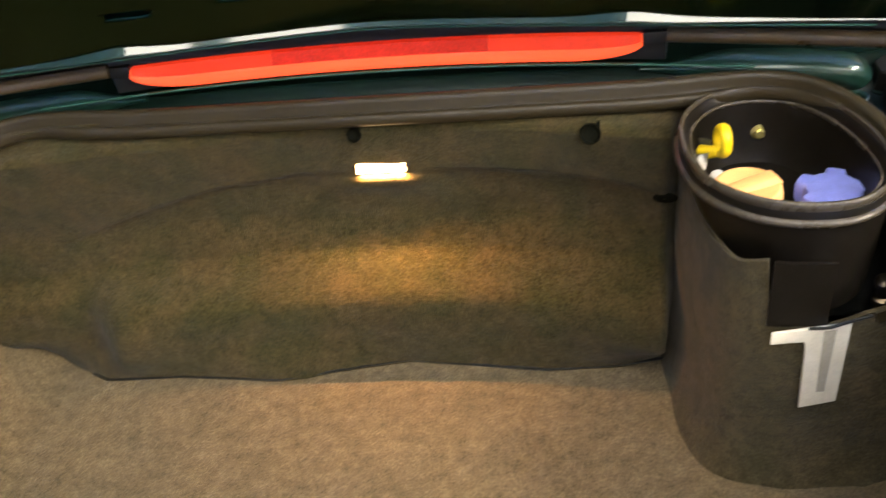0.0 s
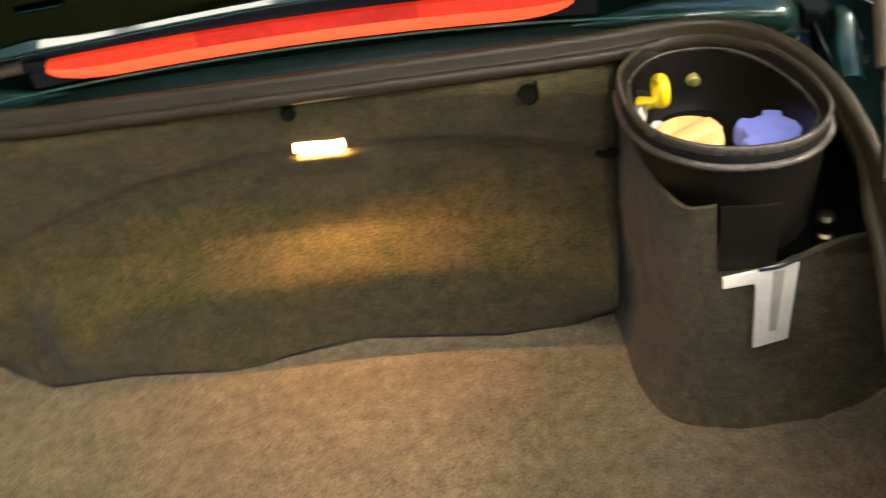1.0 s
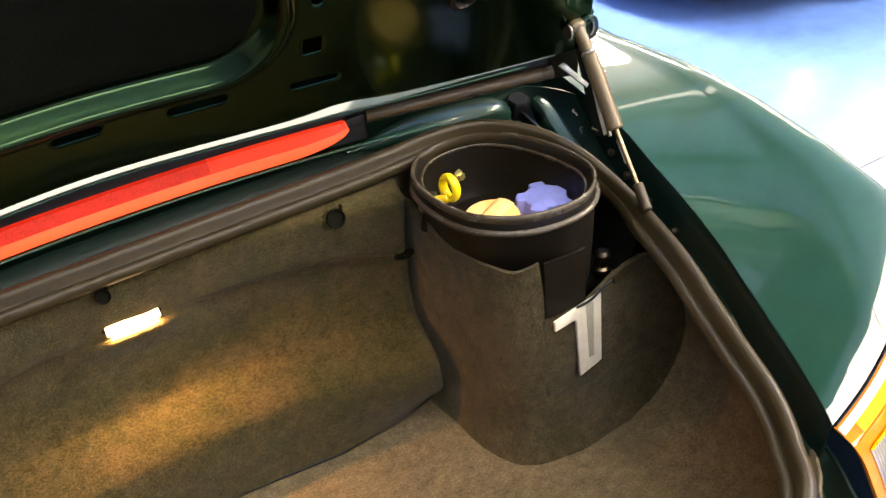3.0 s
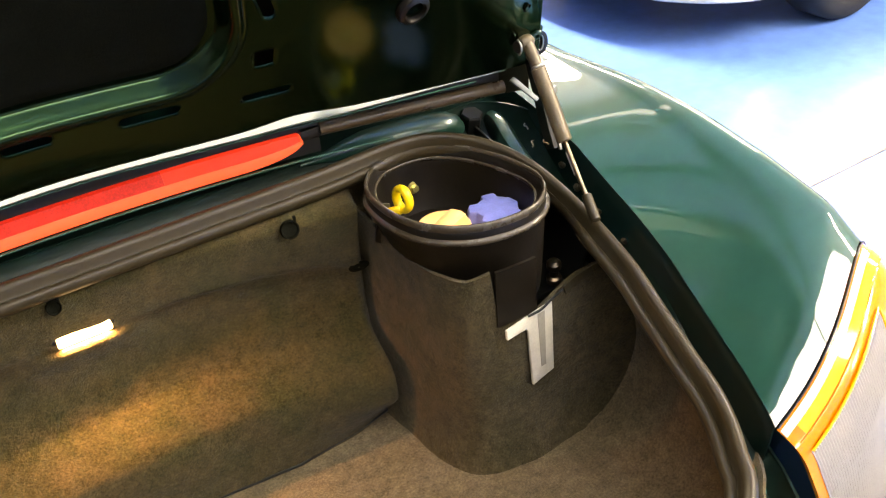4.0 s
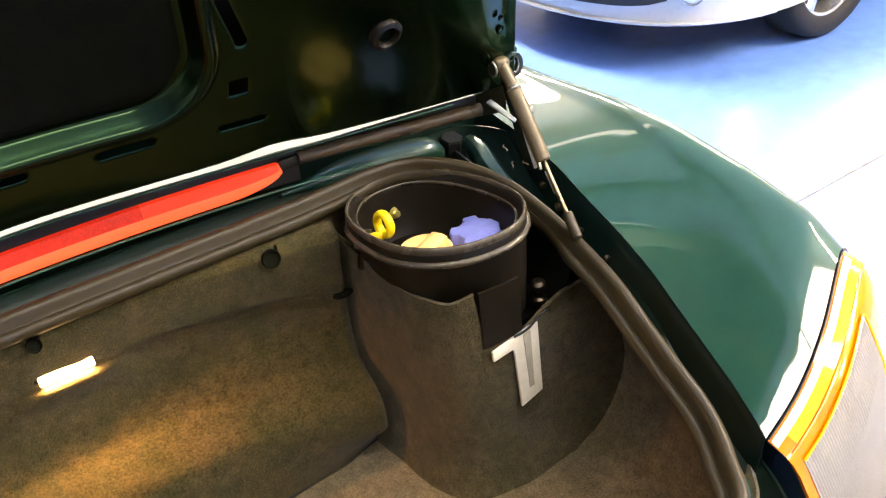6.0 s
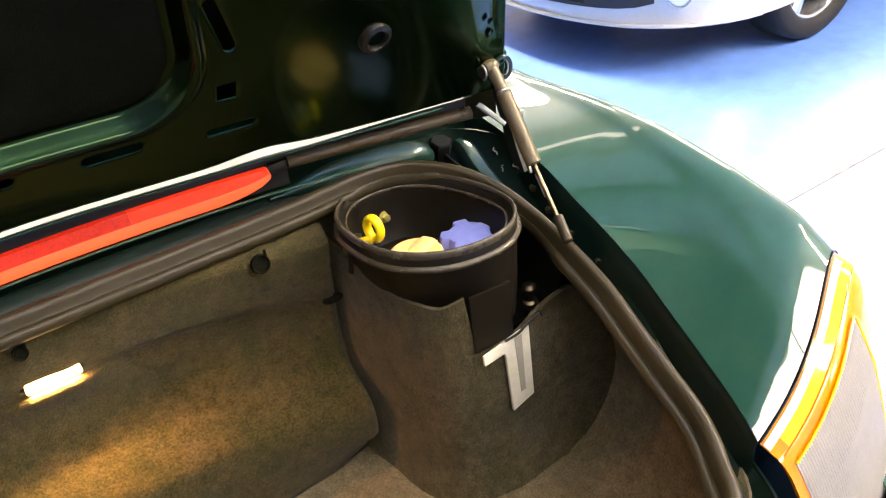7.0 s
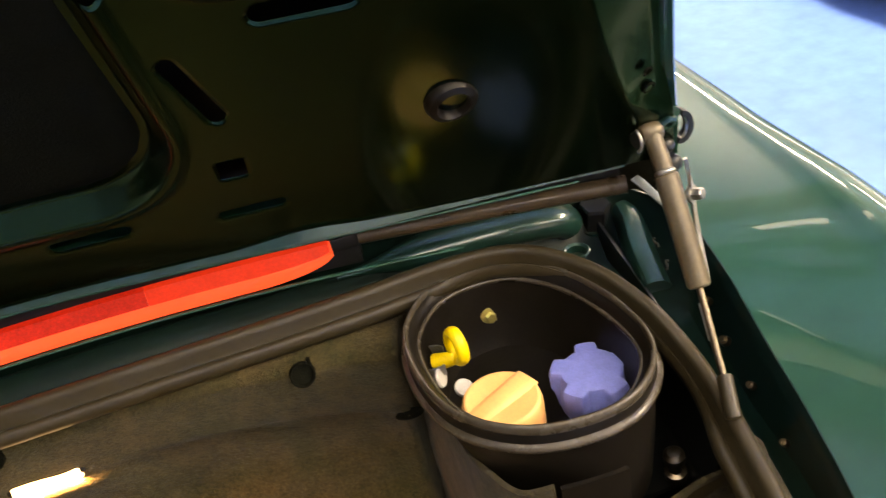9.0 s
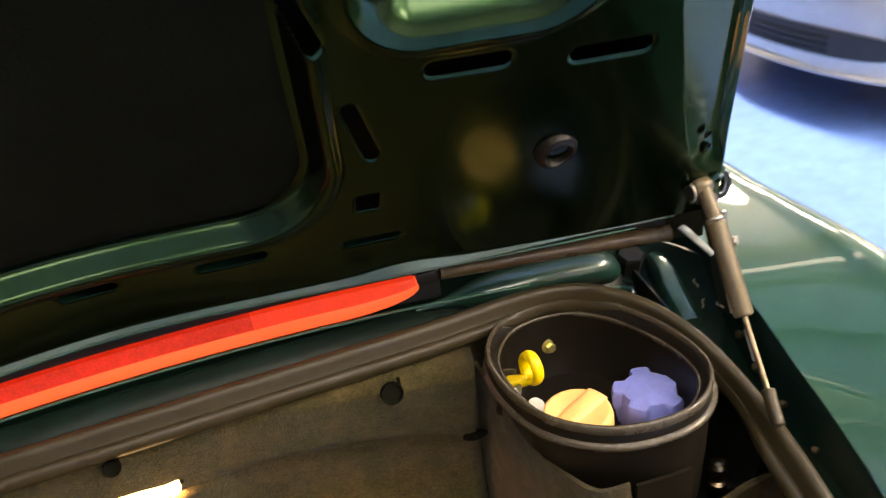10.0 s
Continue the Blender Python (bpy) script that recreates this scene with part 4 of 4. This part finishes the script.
for s in (1, -1):
    tp = curve_through([(s * 0.329, -0.003, 0.955), (s * 0.42, -0.024, 0.956), (s * 0.50, -0.046, 0.958), (s * 0.570, -0.066, 0.960)], 30)
    part("hinge_trim", sweep(tp, circle(0.0085, 12)), TRIM, car, "brown round trim strip along the hinge line")
    part("trim_clip", block((0.026, 0.012, 0.014), (s * 0.315, 0.0, 0.953), 0.002), BLACK, car)
    part("trim_carrier", sweep(tp + np.array((0, 0.014, 0.004)), [(0.008, -0.012), (0.008, 0.03), (-0.006, 0.03), (-0.006, -0.012)]), BLACK, car, smooth=False)
    # black panel added where there is only a dark gap below the lid
    cp = curve_through([(s * 0.33, 0.016, 0.970), (s * 0.45, -0.012, 0.971), (s * 0.56, -0.042, 0.972), (s * 0.618, -0.058, 0.970)], 20)
    part("hinge_cover", sweep(cp, [(0.002, -0.030), (0.002, 0.030), (-0.002, 0.030), (-0.002, -0.030)]), FELT_AND_SHADE, car, "matt black panel added to keep the gap behind the trim strip dark", smooth=False)
    rp = curve_through([(s * 0.30, 0.002, 0.912), (s * 0.40, 0.010, 0.905), (s * 0.48, 0.016, 0.897), (s * 0.53, 0.016, 0.889), (s * 0.542, 0.020, 0.878)], 30)
    part("gutter_ridge", sweep(rp + np.array((0, 0.008, -0.004)), circle(0.022, 18, 0.019), scale=[0.15 + 0.85 * float(smoothstep(0.0, 0.45, k / 30)) for k in range(31)]), DARK_PAINT, car, "rounded dark green ridge in the gutter")
    st = part("buffer_stop", lathe([(0, -0.05), (0.013, -0.05), (0.013, -0.036), (0.0165, -0.034), (0.0165, 0.006), (0.015, 0.0095), (0, 0.0095)], (s * 0.575, 0.022, 0.882), (0, -0.25, 1), 6), BLACK, car, "black hexagonal rubber buffer", sharp=20)
    part("washer", lathe([(0.0, 0), (0.019, 0), (0.019, 0.003), (0.0, 0.003)], (s * 0.575, 0.027, 0.861), (0, -0.25, 1), 20), DARK_PAINT, st)
    part("corner_fin", sweep(curve_through([(s * 0.606, 0.014, 0.874), (s * 0.602, -0.01, 0.872), (s * 0.592, -0.045, 0.862), (s * 0.586, -0.085, 0.846)], 16), [(0.016, -0.012), (0.015, 0.004), (0.010, 0.012), (0.003, 0.014), (-0.006, 0.012), (-0.014, 0.003), (-0.020, -0.012)]), DARK_PAINT, car, "pressed dark green fin in the gutter corner")
    part("drain_hole", lathe([(0.012, 0.0), (0.0135, 0.002), (0.012, 0.003), (0.0095, 0.001), (0.0085, -0.006), (0.0, -0.006), (0.012, -0.03)], (s * 0.526, -0.040, 0.884), (0, 0, 1), 20, caps=False), DARK_PAINT, car, "dark round drain hole")
    for p, turn in (((0.580, -0.100, 0.911), 20), ((0.590, -0.100, 0.882), -15), ((0.597, -0.120, 0.889), 40)):
        cl = curve_through([(0.002, 0.0045, 0), (-0.001, 0.0035, 0), (0.0005, -0.001, 0), (-0.0005, -0.0045, 0)], 8)
        mt = frame_at((s * p[0], p[1], p[2]), (s * 1, 0, 0), (-0.45 * s, -0.75, 0.5)) @ pose(0, 0, 0, 0, 0, turn)
        part("gutter_tab", sweep([tuple(mt @ Vector(q)) for q in cl], [(0.0007, 0.0015), (0.0007, -0.0015), (-0.0007, -0.0015), (-0.0007, 0.0015)], up=(-0.45 * s, -0.75, 0.5)), ROD, car, "small metal clip")

# ---- raised lid ----
LEAN_LID = radians(28.0)
SN, CS = math.sin(LEAN_LID), math.cos(LEAN_LID)
LID_N = np.array((0, -CS, -SN))


def lid_y(a):
    return 0.022 - 0.165 * np.sqrt(a * a + 0.0064)


def lid_point(a, b, h=0.0):
    """A place on the lid: a across, b up from the hinge line, h out of its underside."""
    return np.array((a, lid_y(a) - b * SN, 0.965 + b * CS)) + LID_N * h


def lid_half(b):
    return np.interp(b, [0.03, 0.07, 0.16, 0.31, 0.5, 0.68, 0.74, 0.775], [0.604, 0.595, 0.572, 0.538, 0.505, 0.465, 0.42, 0.33])


def seg_sdf(A, B, p, q, r):
    """Distance to a slot with round ends from p to q."""
    px, py = A - p[0], B - p[1]
    dx, dy = q[0] - p[0], q[1] - p[1]
    t = np.clip((px * dx + py * dy) / (dx * dx + dy * dy), 0, 1)
    return np.hypot(px - t * dx, py - t * dy) - r


def box_sdf(A, B, c, half, r):
    qx, qy = np.abs(A - c[0]) - half[0] + r, np.abs(B - c[1]) - half[1] + r
    return np.hypot(np.maximum(qx, 0), np.maximum(qy, 0)) + np.minimum(np.maximum(qx, qy), 0) - r


ta = np.r_[np.linspace(-1, -0.22, 90, endpoint=False), np.linspace(-0.22, 1, 460)]
tb = np.r_[np.linspace(0.032, 0.42, 250, endpoint=False), np.linspace(0.42, 0.770, 80)]
na, nb = len(ta) - 1, len(tb) - 1
OPEN = np.zeros((na + 1, nb + 1), bool)
B = np.repeat(tb[None, :], na + 1, 0)
A = ta[:, None] * lid_half(tb)[None, :]
H = np.zeros_like(A)
E = lid_half(tb)[None, :] - np.abs(A)
# rolled outer edge and side bevel
BW = np.interp(B, [0.10, 0.20, 0.32], [0.030, 0.046, 0.058])
H += -0.012 * np.clip((BW - E) / (BW - 0.008), 0, 1) * smoothstep(0.10, 0.15, B)


def snap(sdf):
    """Pull the sheet's points that lie near a hole's rim onto it."""
    e = 1e-4
    d0 = sdf(A, B)
    ga, gb = (sdf(A + e, B) - d0) / e, (sdf(A, B + e) - d0) / e
    w = (np.abs(d0 + 0.0012) < 0.0012) & (np.hypot(ga, gb) > 0.5)
    A[w] -= ((d0 + 0.0012) * ga)[w]
    B[w] -= ((d0 + 0.0012) * gb)[w]
    return sdf(A, B)


# middle field with a rounded bead round it
mid = box_sdf(A, B, (0.0, 0.42), (0.209 - 0.10 * (B - 0.2), 0.290), 0.082)
H += 0.004 * np.exp(-((mid - 0.006) / 0.006) ** 2) - 0.013 * smoothstep(0.003, -0.007, mid) - 0.006 * smoothstep(-0.004, -0.010, mid)
# shallow outer trays
for s in (1, -1):
    tray = box_sdf(A, B, (s * 0.322, 0.49), (0.088, 0.160), 0.050)
    H += -0.036 * smoothstep(0.004, -0.038, tray) + 0.0035 * np.exp(-((tray - 0.010) / 0.006) ** 2)
    slots = [((s * 0.0965, 0.100), (s * 0.148, 0.101), 0.0070), ((s * 0.226, 0.092), (s * 0.271, 0.093), 0.0055), ((s * 0.228, 0.268), (s * 0.247, 0.212), 0.0075),
             ((s * 0.183, 0.392), (s * 0.203, 0.339), 0.0080), ((s * 0.292, 0.296), (s * 0.344, 0.295), 0.0085), ((s * 0.406, 0.286), (s * 0.458, 0.286), 0.0085)]
    for p, q, r in slots:
        d = snap(lambda a, b, p=p, q=q, r=r: seg_sdf(a, b, p, q, r))
        H -= 0.0016 * smoothstep(0.0016, -0.0010, d)
        OPEN |= d < -0.00115
    d = snap(lambda a, b, s=s: box_sdf(a, b, (s * 0.244, 0.149), (0.0115, 0.0115), 0.003))
    H -= 0.0016 * smoothstep(0.0016, -0.0010, d)
    OPEN |= d < -0.00115
d = snap(lambda a, b: seg_sdf(a, b, (-0.020, 0.104), (0.018, 0.104), 0.0070))
H -= 0.0016 * smoothstep(0.0016, -0.0010, d)
OPEN |= d < -0.00115
LP = np.stack([A, lid_y(A) - B * SN, 0.965 + B * CS], -1) + LID_N * H[..., None]
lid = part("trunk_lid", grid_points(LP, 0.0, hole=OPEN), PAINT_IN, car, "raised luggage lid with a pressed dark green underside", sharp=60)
OA = np.linspace(-1.012, 1.012, 61)[:, None] * lid_half(np.linspace(0.024, 0.778, 41))[None, :]
OB = np.repeat(np.linspace(0.024, 0.778, 41)[None, :], 61, 0)
EO = 1 - np.abs(np.linspace(-1, 1, 61))[:, None] + 0 * OB
EB = np.minimum(OB - 0.024, 0.778 - OB)
OH = -0.008 - 0.045 * np.minimum(1, np.sqrt(np.clip(EO / 0.2, 0, 1))) * np.minimum(1, np.sqrt(np.clip(EB / 0.08, 0, 1)))
OP = np.stack([OA, lid_y(OA) - OB * SN, 0.965 + OB * CS], -1) + LID_N * OH[..., None]
part("outer_skin", grid_points(OP, 0.003, flip=True), PAINT, lid, "glossy dark green outer skin of the lid", sharp=60)
FA = np.linspace(-1, 1, 61)[:, None] * (0.194 - 0.10 * (np.linspace(0.146, 0.694, 61) - 0.2))[None, :]
FB = np.repeat(np.linspace(0.146, 0.694, 61)[None, :], 61, 0)
FIN = box_sdf(FA, FB, (0.0, 0.42), (0.194 - 0.10 * (FB - 0.2), 0.274), 0.066)
FPT = np.stack([FA, lid_y(FA) - FB * SN, 0.965 + FB * CS], -1) + LID_N * (-0.0150 - 0.006 * smoothstep(-0.006, 0.004, FIN))[..., None]
part("lid_liner", grid_points(FPT, 0.0), FELT_AND_SHADE, lid, "dark felt in the middle of the lid", sharp=70)
# black sheet added inside the lid so that its slots read dark
part("lid_core", grid(lambda u, v: lid_point((2 * u - 1) * 0.965 * float(lid_half(0.04 + 0.72 * v)), 0.04 + 0.72 * v, -0.042), 30, 24, 0.001), BLACK, lid, "black sheet added behind the slots to keep them dark")
# folded front edge that catches the light
fe_a = np.linspace(-0.56, 0.56, 90)
fe = [lid_point(a, 0.0305 + 0.005 * math.exp(-((abs(a) - 0.285) / 0.04) ** 2), 0.0) for a in fe_a]
fe_k = [(0.52 + 0.40 * math.exp(-((abs(a) - 0.285) / 0.05) ** 2)) * (1.0 - 0.75 * smoothstep(0.32, 0.50, abs(a))) for a in fe_a]
part("front_flange", sweep(fe, [(0.0095, -0.003), (0.0090, -0.001), (0.0035, 0.0085), (0.001, 0.0100), (-0.004, 0.010), (-0.006, -0.003)], scale=fe_k), FLANGE, lid, "folded front edge of the lid", sharp=14)
part("front_edge", sweep([lid_point(a, 0.0235, 0.001) for a in np.linspace(-0.52, 0.52, 70)], circle(0.0014, 8)), PAINT, lid, "thin glossy green hem along the lid's front edge")
for s in (1, -1):
    c = lid_point(s * 0.408, 0.174, 0.0)
    part("rubber_bung", lathe([(0.0, -0.012), (0.0105, -0.012), (0.0115, 0.004), (0.0135, 0.0065), (0.0185, 0.0045), (0.0205, 0.0), (0.0205, -0.004)], c, LID_N, 28, caps=False), PLASTIC, lid, "round black rubber bung")
    ed = [lid_point(s * float(lid_half(b)) * 1.004, b, 0.004) for b in np.linspace(0.06, 0.76, 40)]
    part("side_flange", sweep(ed, [(0.003, -0.014), (0.003, -0.040), (0.0, -0.042), (-0.003, -0.040), (-0.003, -0.014), (0, -0.012)], up=(0, -CS, -SN)), PAINT, lid, "folded side edge of the lid", sharp=40)
    # hinge holes are black discs, dark as the hollow behind would be
    for b, r in ((0.130, 0.0044), (0.151, 0.0034)):
        c = lid_point(s * (float(lid_half(b)) - 0.016), b, -0.0050)
        part("hinge_hole", lathe([(r + 0.0015, 0.001), (r, 0.0015), (r * 0.9, -0.001), (0, -0.001)], c, LID_N + np.array((0.25 * s, 0, 0)), 14, caps=False), FELT_AND_SHADE, lid)

# ---- hinges and gas struts ----
for s in (1, -1):
    strut = part("gas_strut", rod((s * 0.5705, -0.139, 1.007), (s * 0.5680, -0.193, 0.928), 0.0098, 20), STRUT, car, "brown-grey gas strut holding the lid")
    part("shank", rod((s * 0.5710, -0.117, 1.034), (s * 0.5705, -0.141, 1.004), 0.0076, 16), STRUT, strut)
    part("shank_ring", rod((s * 0.57055, -0.1365, 1.0095), (s * 0.5705, -0.1395, 1.0060), 0.0090, 16), DULL_STEEL, strut, "pale metal ring on the strut")
    part("piston_rod", rod((s * 0.5680, -0.193, 0.928), (s * 0.556, -0.252, 0.872), 0.0030, 12), ROD, strut, "slim dull steel piston rod")
    part("rod_guard", rod((s * 0.5645, -0.200, 0.918), (s * 0.5605, -0.222, 0.896), 0.0018, 8), DULL_STEEL, strut)
    part("lower_end", rod((s * 0.558, -0.245, 0.879), (s * 0.550, -0.272, 0.858), 0.0066, 14), RUBBER, strut, "dark brown end fitting")
    part("ball_socket", lathe([(0, -0.010), (0.0065, -0.009), (0.0095, -0.004), (0.0095, 0.004), (0.0065, 0.009), (0, 0.010)], (s * 0.571, -0.115, 1.0345), (s, 0, 0), 18), STRUT, strut, "rounded ball socket")
    part("stud_plate", lathe([(0, -0.0015), (0.0070, -0.0015), (0.0080, 0.0), (0.0070, 0.0015), (0, 0.0015)], (s * 0.5590, -0.114, 1.030), (s, 0.25, 0), 18), BLACK, strut, "black stud plate")
    part("stud_rim", sweep([(s * 0.5585, -0.114 + 0.0085 * math.cos(a), 1.030 + 0.0095 * math.sin(a)) for a in np.linspace(1.6, 4.4, 12)], circle(0.0013, 8), up=(1, 0, 0)), DULL_STEEL, strut, "bright rim of the stud plate")
    hinge = part("hinge", sweep(curve_through([(s * 0.592, -0.100, 1.040), (s * 0.595, -0.094, 1.012), (s * 0.600, -0.090, 0.985), (s * 0.606, -0.094, 0.950), (s * 0.607, -0.104, 0.915), (s * 0.606, -0.122, 0.878)], 24), [(0.009, 0.003), (0.009, -0.003), (-0.009, -0.003), (-0.009, 0.003)], up=(1, 0, 0)), BLACK, car, "black steel lid hinge arm", smooth=False)
    part("arm_edge", sweep(curve_through([(s * 0.610, -0.101, 0.990), (s * 0.614, -0.103, 0.962), (s * 0.615, -0.112, 0.920), (s * 0.614, -0.130, 0.877)], 20), [(0.0018, 0.0016), (0.0018, -0.0016), (-0.0018, -0.0016), (-0.0018, 0.0016)]), DULL_STEEL, hinge, "bare metal edge of the hinge arm", smooth=False)
    c = (s * 0.586, -0.110, 1.042)
    part("hinge_bolt", join(lathe([(0, 0), (0.0135, 0), (0.0135, 0.002), (0.011, 0.003), (0, 0.003)], c, LID_N, 20), lathe([(0, 0), (0.0085, 0), (0.0085, 0.008), (0.0065, 0.0095), (0.004, 0.0095), (0.0035, 0.006), (0, 0.006)], c, LID_N, 6)), DARK_PAINT, hinge, "green-painted hexagon bolt with washer")
    for kc, kr in (((s * 0.590, -0.102, 1.010), 0.0070), ((s * 0.599, -0.098, 0.988), 0.0075)):
        part("knuckle", lathe([(0, -0.007), (kr * 0.8, -0.007), (kr, -0.004), (kr, 0.004), (kr * 0.8, 0.007), (kr * 0.45, 0.0085), (0, 0.0085)], kc, (s * 0.25, -0.9, 0.35), 16), BLACK, hinge, "black hinge knuckle")
    hook = [(s * (0.612 + 0.009 * math.cos(a)), -0.088, 1.016 + 0.013 * math.sin(a)) for a in np.linspace(-1.9, 1.5, 18)]
    part("hook", sweep(hook, [(0.0025, 0.005), (0.0025, -0.005), (-0.0025, -0.005), (-0.0025, 0.005)], up=(0, 1, 0)), BLACK, hinge, "black hooked end of the hinge")
    part("hook_lining", sweep([(p[0] - s * 0.0032, p[1] - 0.003, p[2]) for p in hook[3:-2]], circle(0.0012, 8), up=(0, 1, 0)), STEEL, hinge)
    part("pivot", join(lathe([(0, 0), (0.0085, 0), (0.0085, 0.003), (0, 0.003)], (s * 0.614, -0.102, 0.953), (0.55 * s, -0.8, 0.25), 18), lathe([(0, 0), (0.0058, 0), (0.0058, 0.011), (0.0045, 0.0125), (0, 0.0125)], (s * 0.614, -0.102, 0.953), (0.55 * s, -0.8, 0.25), 6)), DULL_STEEL, hinge, "steel hinge pivot bolt")
    part("corner_plate", plate([(-0.023, -0.0035), (0.022, -0.0045), (0.022, 0.0015), (-0.014, 0.0045), (-0.021, 0.004)], 0.003, frame_at((s * 0.580, -0.098, 0.963), (s * 0.55, -0.35, -0.76), (-0.20 * s, -0.75, 0.62)), 0.001), PALE_GREY, car, "pale metal corner plate")
    for p, r in (((0.606, -0.140, 0.862), 0.0030), ((0.600, -0.178, 0.846), 0.0034), ((0.598, -0.222, 0.830), 0.0026), ((0.594, -0.275, 0.813), 0.0024)):
        part("gutter_bolt", join(lathe([(0, -0.006), (r * 1.5, -0.006), (r * 1.2, 0.0010), (0, 0.0010)], (s * p[0], p[1], p[2]), (-0.6 * s, -0.2, 0.75), 14), lathe([(0, 0), (r * 0.8, 0), (r * 0.8, 0.003), (0, 0.003)], (s * p[0], p[1], p[2]), (-0.6 * s, -0.2, 0.75), 6)), ROD, car, "small steel bolt")

# ---- silver car in the next bay ----
silver = thing("silver_car", "silver car parked nose-on in the next bay of the garage", "car", (4.4, 2.1, 0))
SC = np.array((4.4, 2.1, 0.0))
# plan outline from the near flank round the nose to the far flank, x towards the tail
NOSE = [(6.6, 1.30), (3.75, 1.30), (3.1, 1.27), (2.80, 1.36), (2.62, 1.55), (2.53, 1.80), (2.50, 2.10), (2.53, 2.40), (2.62, 2.65), (2.80, 2.84), (3.1, 2.93), (3.75, 2.90), (6.6, 2.90)]
np_ = curve_through(NOSE, 120)
mid_y = 2.1


def shell_row(p):
    x, y = p
    out = []
    for z, k in ((0.20, 0.955), (0.215, 1.015), (0.25, 1.0), (0.30, 1.0), (0.42, 0.995), (0.55, 0.99), (0.66, 0.955), (0.72, 0.90), (0.78, 0.78), (0.83, 0.55), (0.86, 0.0)):
        yy = mid_y + (y - mid_y) * k
        xx = x + (1 - k) * (0.75 if x < 3.2 else 0.1) * (1 if z > 0.4 else 0.4)
        out.append((xx - SC[0], yy - SC[1], z))
    return out


shell = part("body", grid_points(np.array([shell_row(p) for p in np_]), 0.004, flip=True), SILVER, silver, "silver painted car body with a low front bumper", sharp=60)
part("underside", block((3.6, 1.35, 0.06), (0.35, 0, 0.24), 0.01), GRILLE, silver)
gp = [p for p in np_ if p[0] < 2.72 and 1.50 < p[1] < 2.70]
gr = part("grille_opening", grid_points(np.array([[(x - SC[0] - 0.008, y - SC[1], 0.328 + 0.052 * math.sqrt(max(0.0, 1 - abs((y - mid_y) / 0.61) ** 5)) * (2 * w - 1)) for w in np.linspace(0, 1, 5)] for x, y in gp]), 0.004, flip=True), GRILLE, silver, "dark lower air intake")
for k in range(3):
    part("grille_bar", sweep([(x - SC[0] - 0.012, y - SC[1], 0.295 + 0.025 * k) for x, y in gp[4:-4]], circle(0.004, 6)), BLACK, gr)
part("chin_spoiler", sweep([(x - SC[0] - 0.01, y - SC[1], 0.215) for x, y in np_ if x < 3.1], circle(0.012, 10, 0.009)), SILVER, silver)
for yy, xx, ax in ((1.43, 2.70, (-0.75, -0.66, 0.0)), (2.77, 2.70, (-0.75, 0.66, 0.0))):
    fl = part("fog_lamp", lathe([(0.0, 0.012), (0.035, 0.010), (0.042, 0.004), (0.045, -0.01)], (xx - SC[0], yy - SC[1], 0.34), ax, 24, caps=False), CLEAR_GLASS, silver, "round front fog lamp")
    part("bezel", lathe([(0.043, -0.01), (0.044, 0.006), (0.050, 0.007), (0.054, -0.01)], (xx - SC[0], yy - SC[1], 0.34), ax, 24, caps=False), ALLOY, fl)
for yy, o in ((1.375, -1), (2.825, 1)):
    road_wheel(silver, (3.42 - SC[0], yy - SC[1], 0.32), 0.32, 0.225, 0.21, (0, o))
    road_wheel(silver, (5.9 - SC[0], yy - SC[1], 0.32), 0.32, 0.225, 0.21, (0, o))
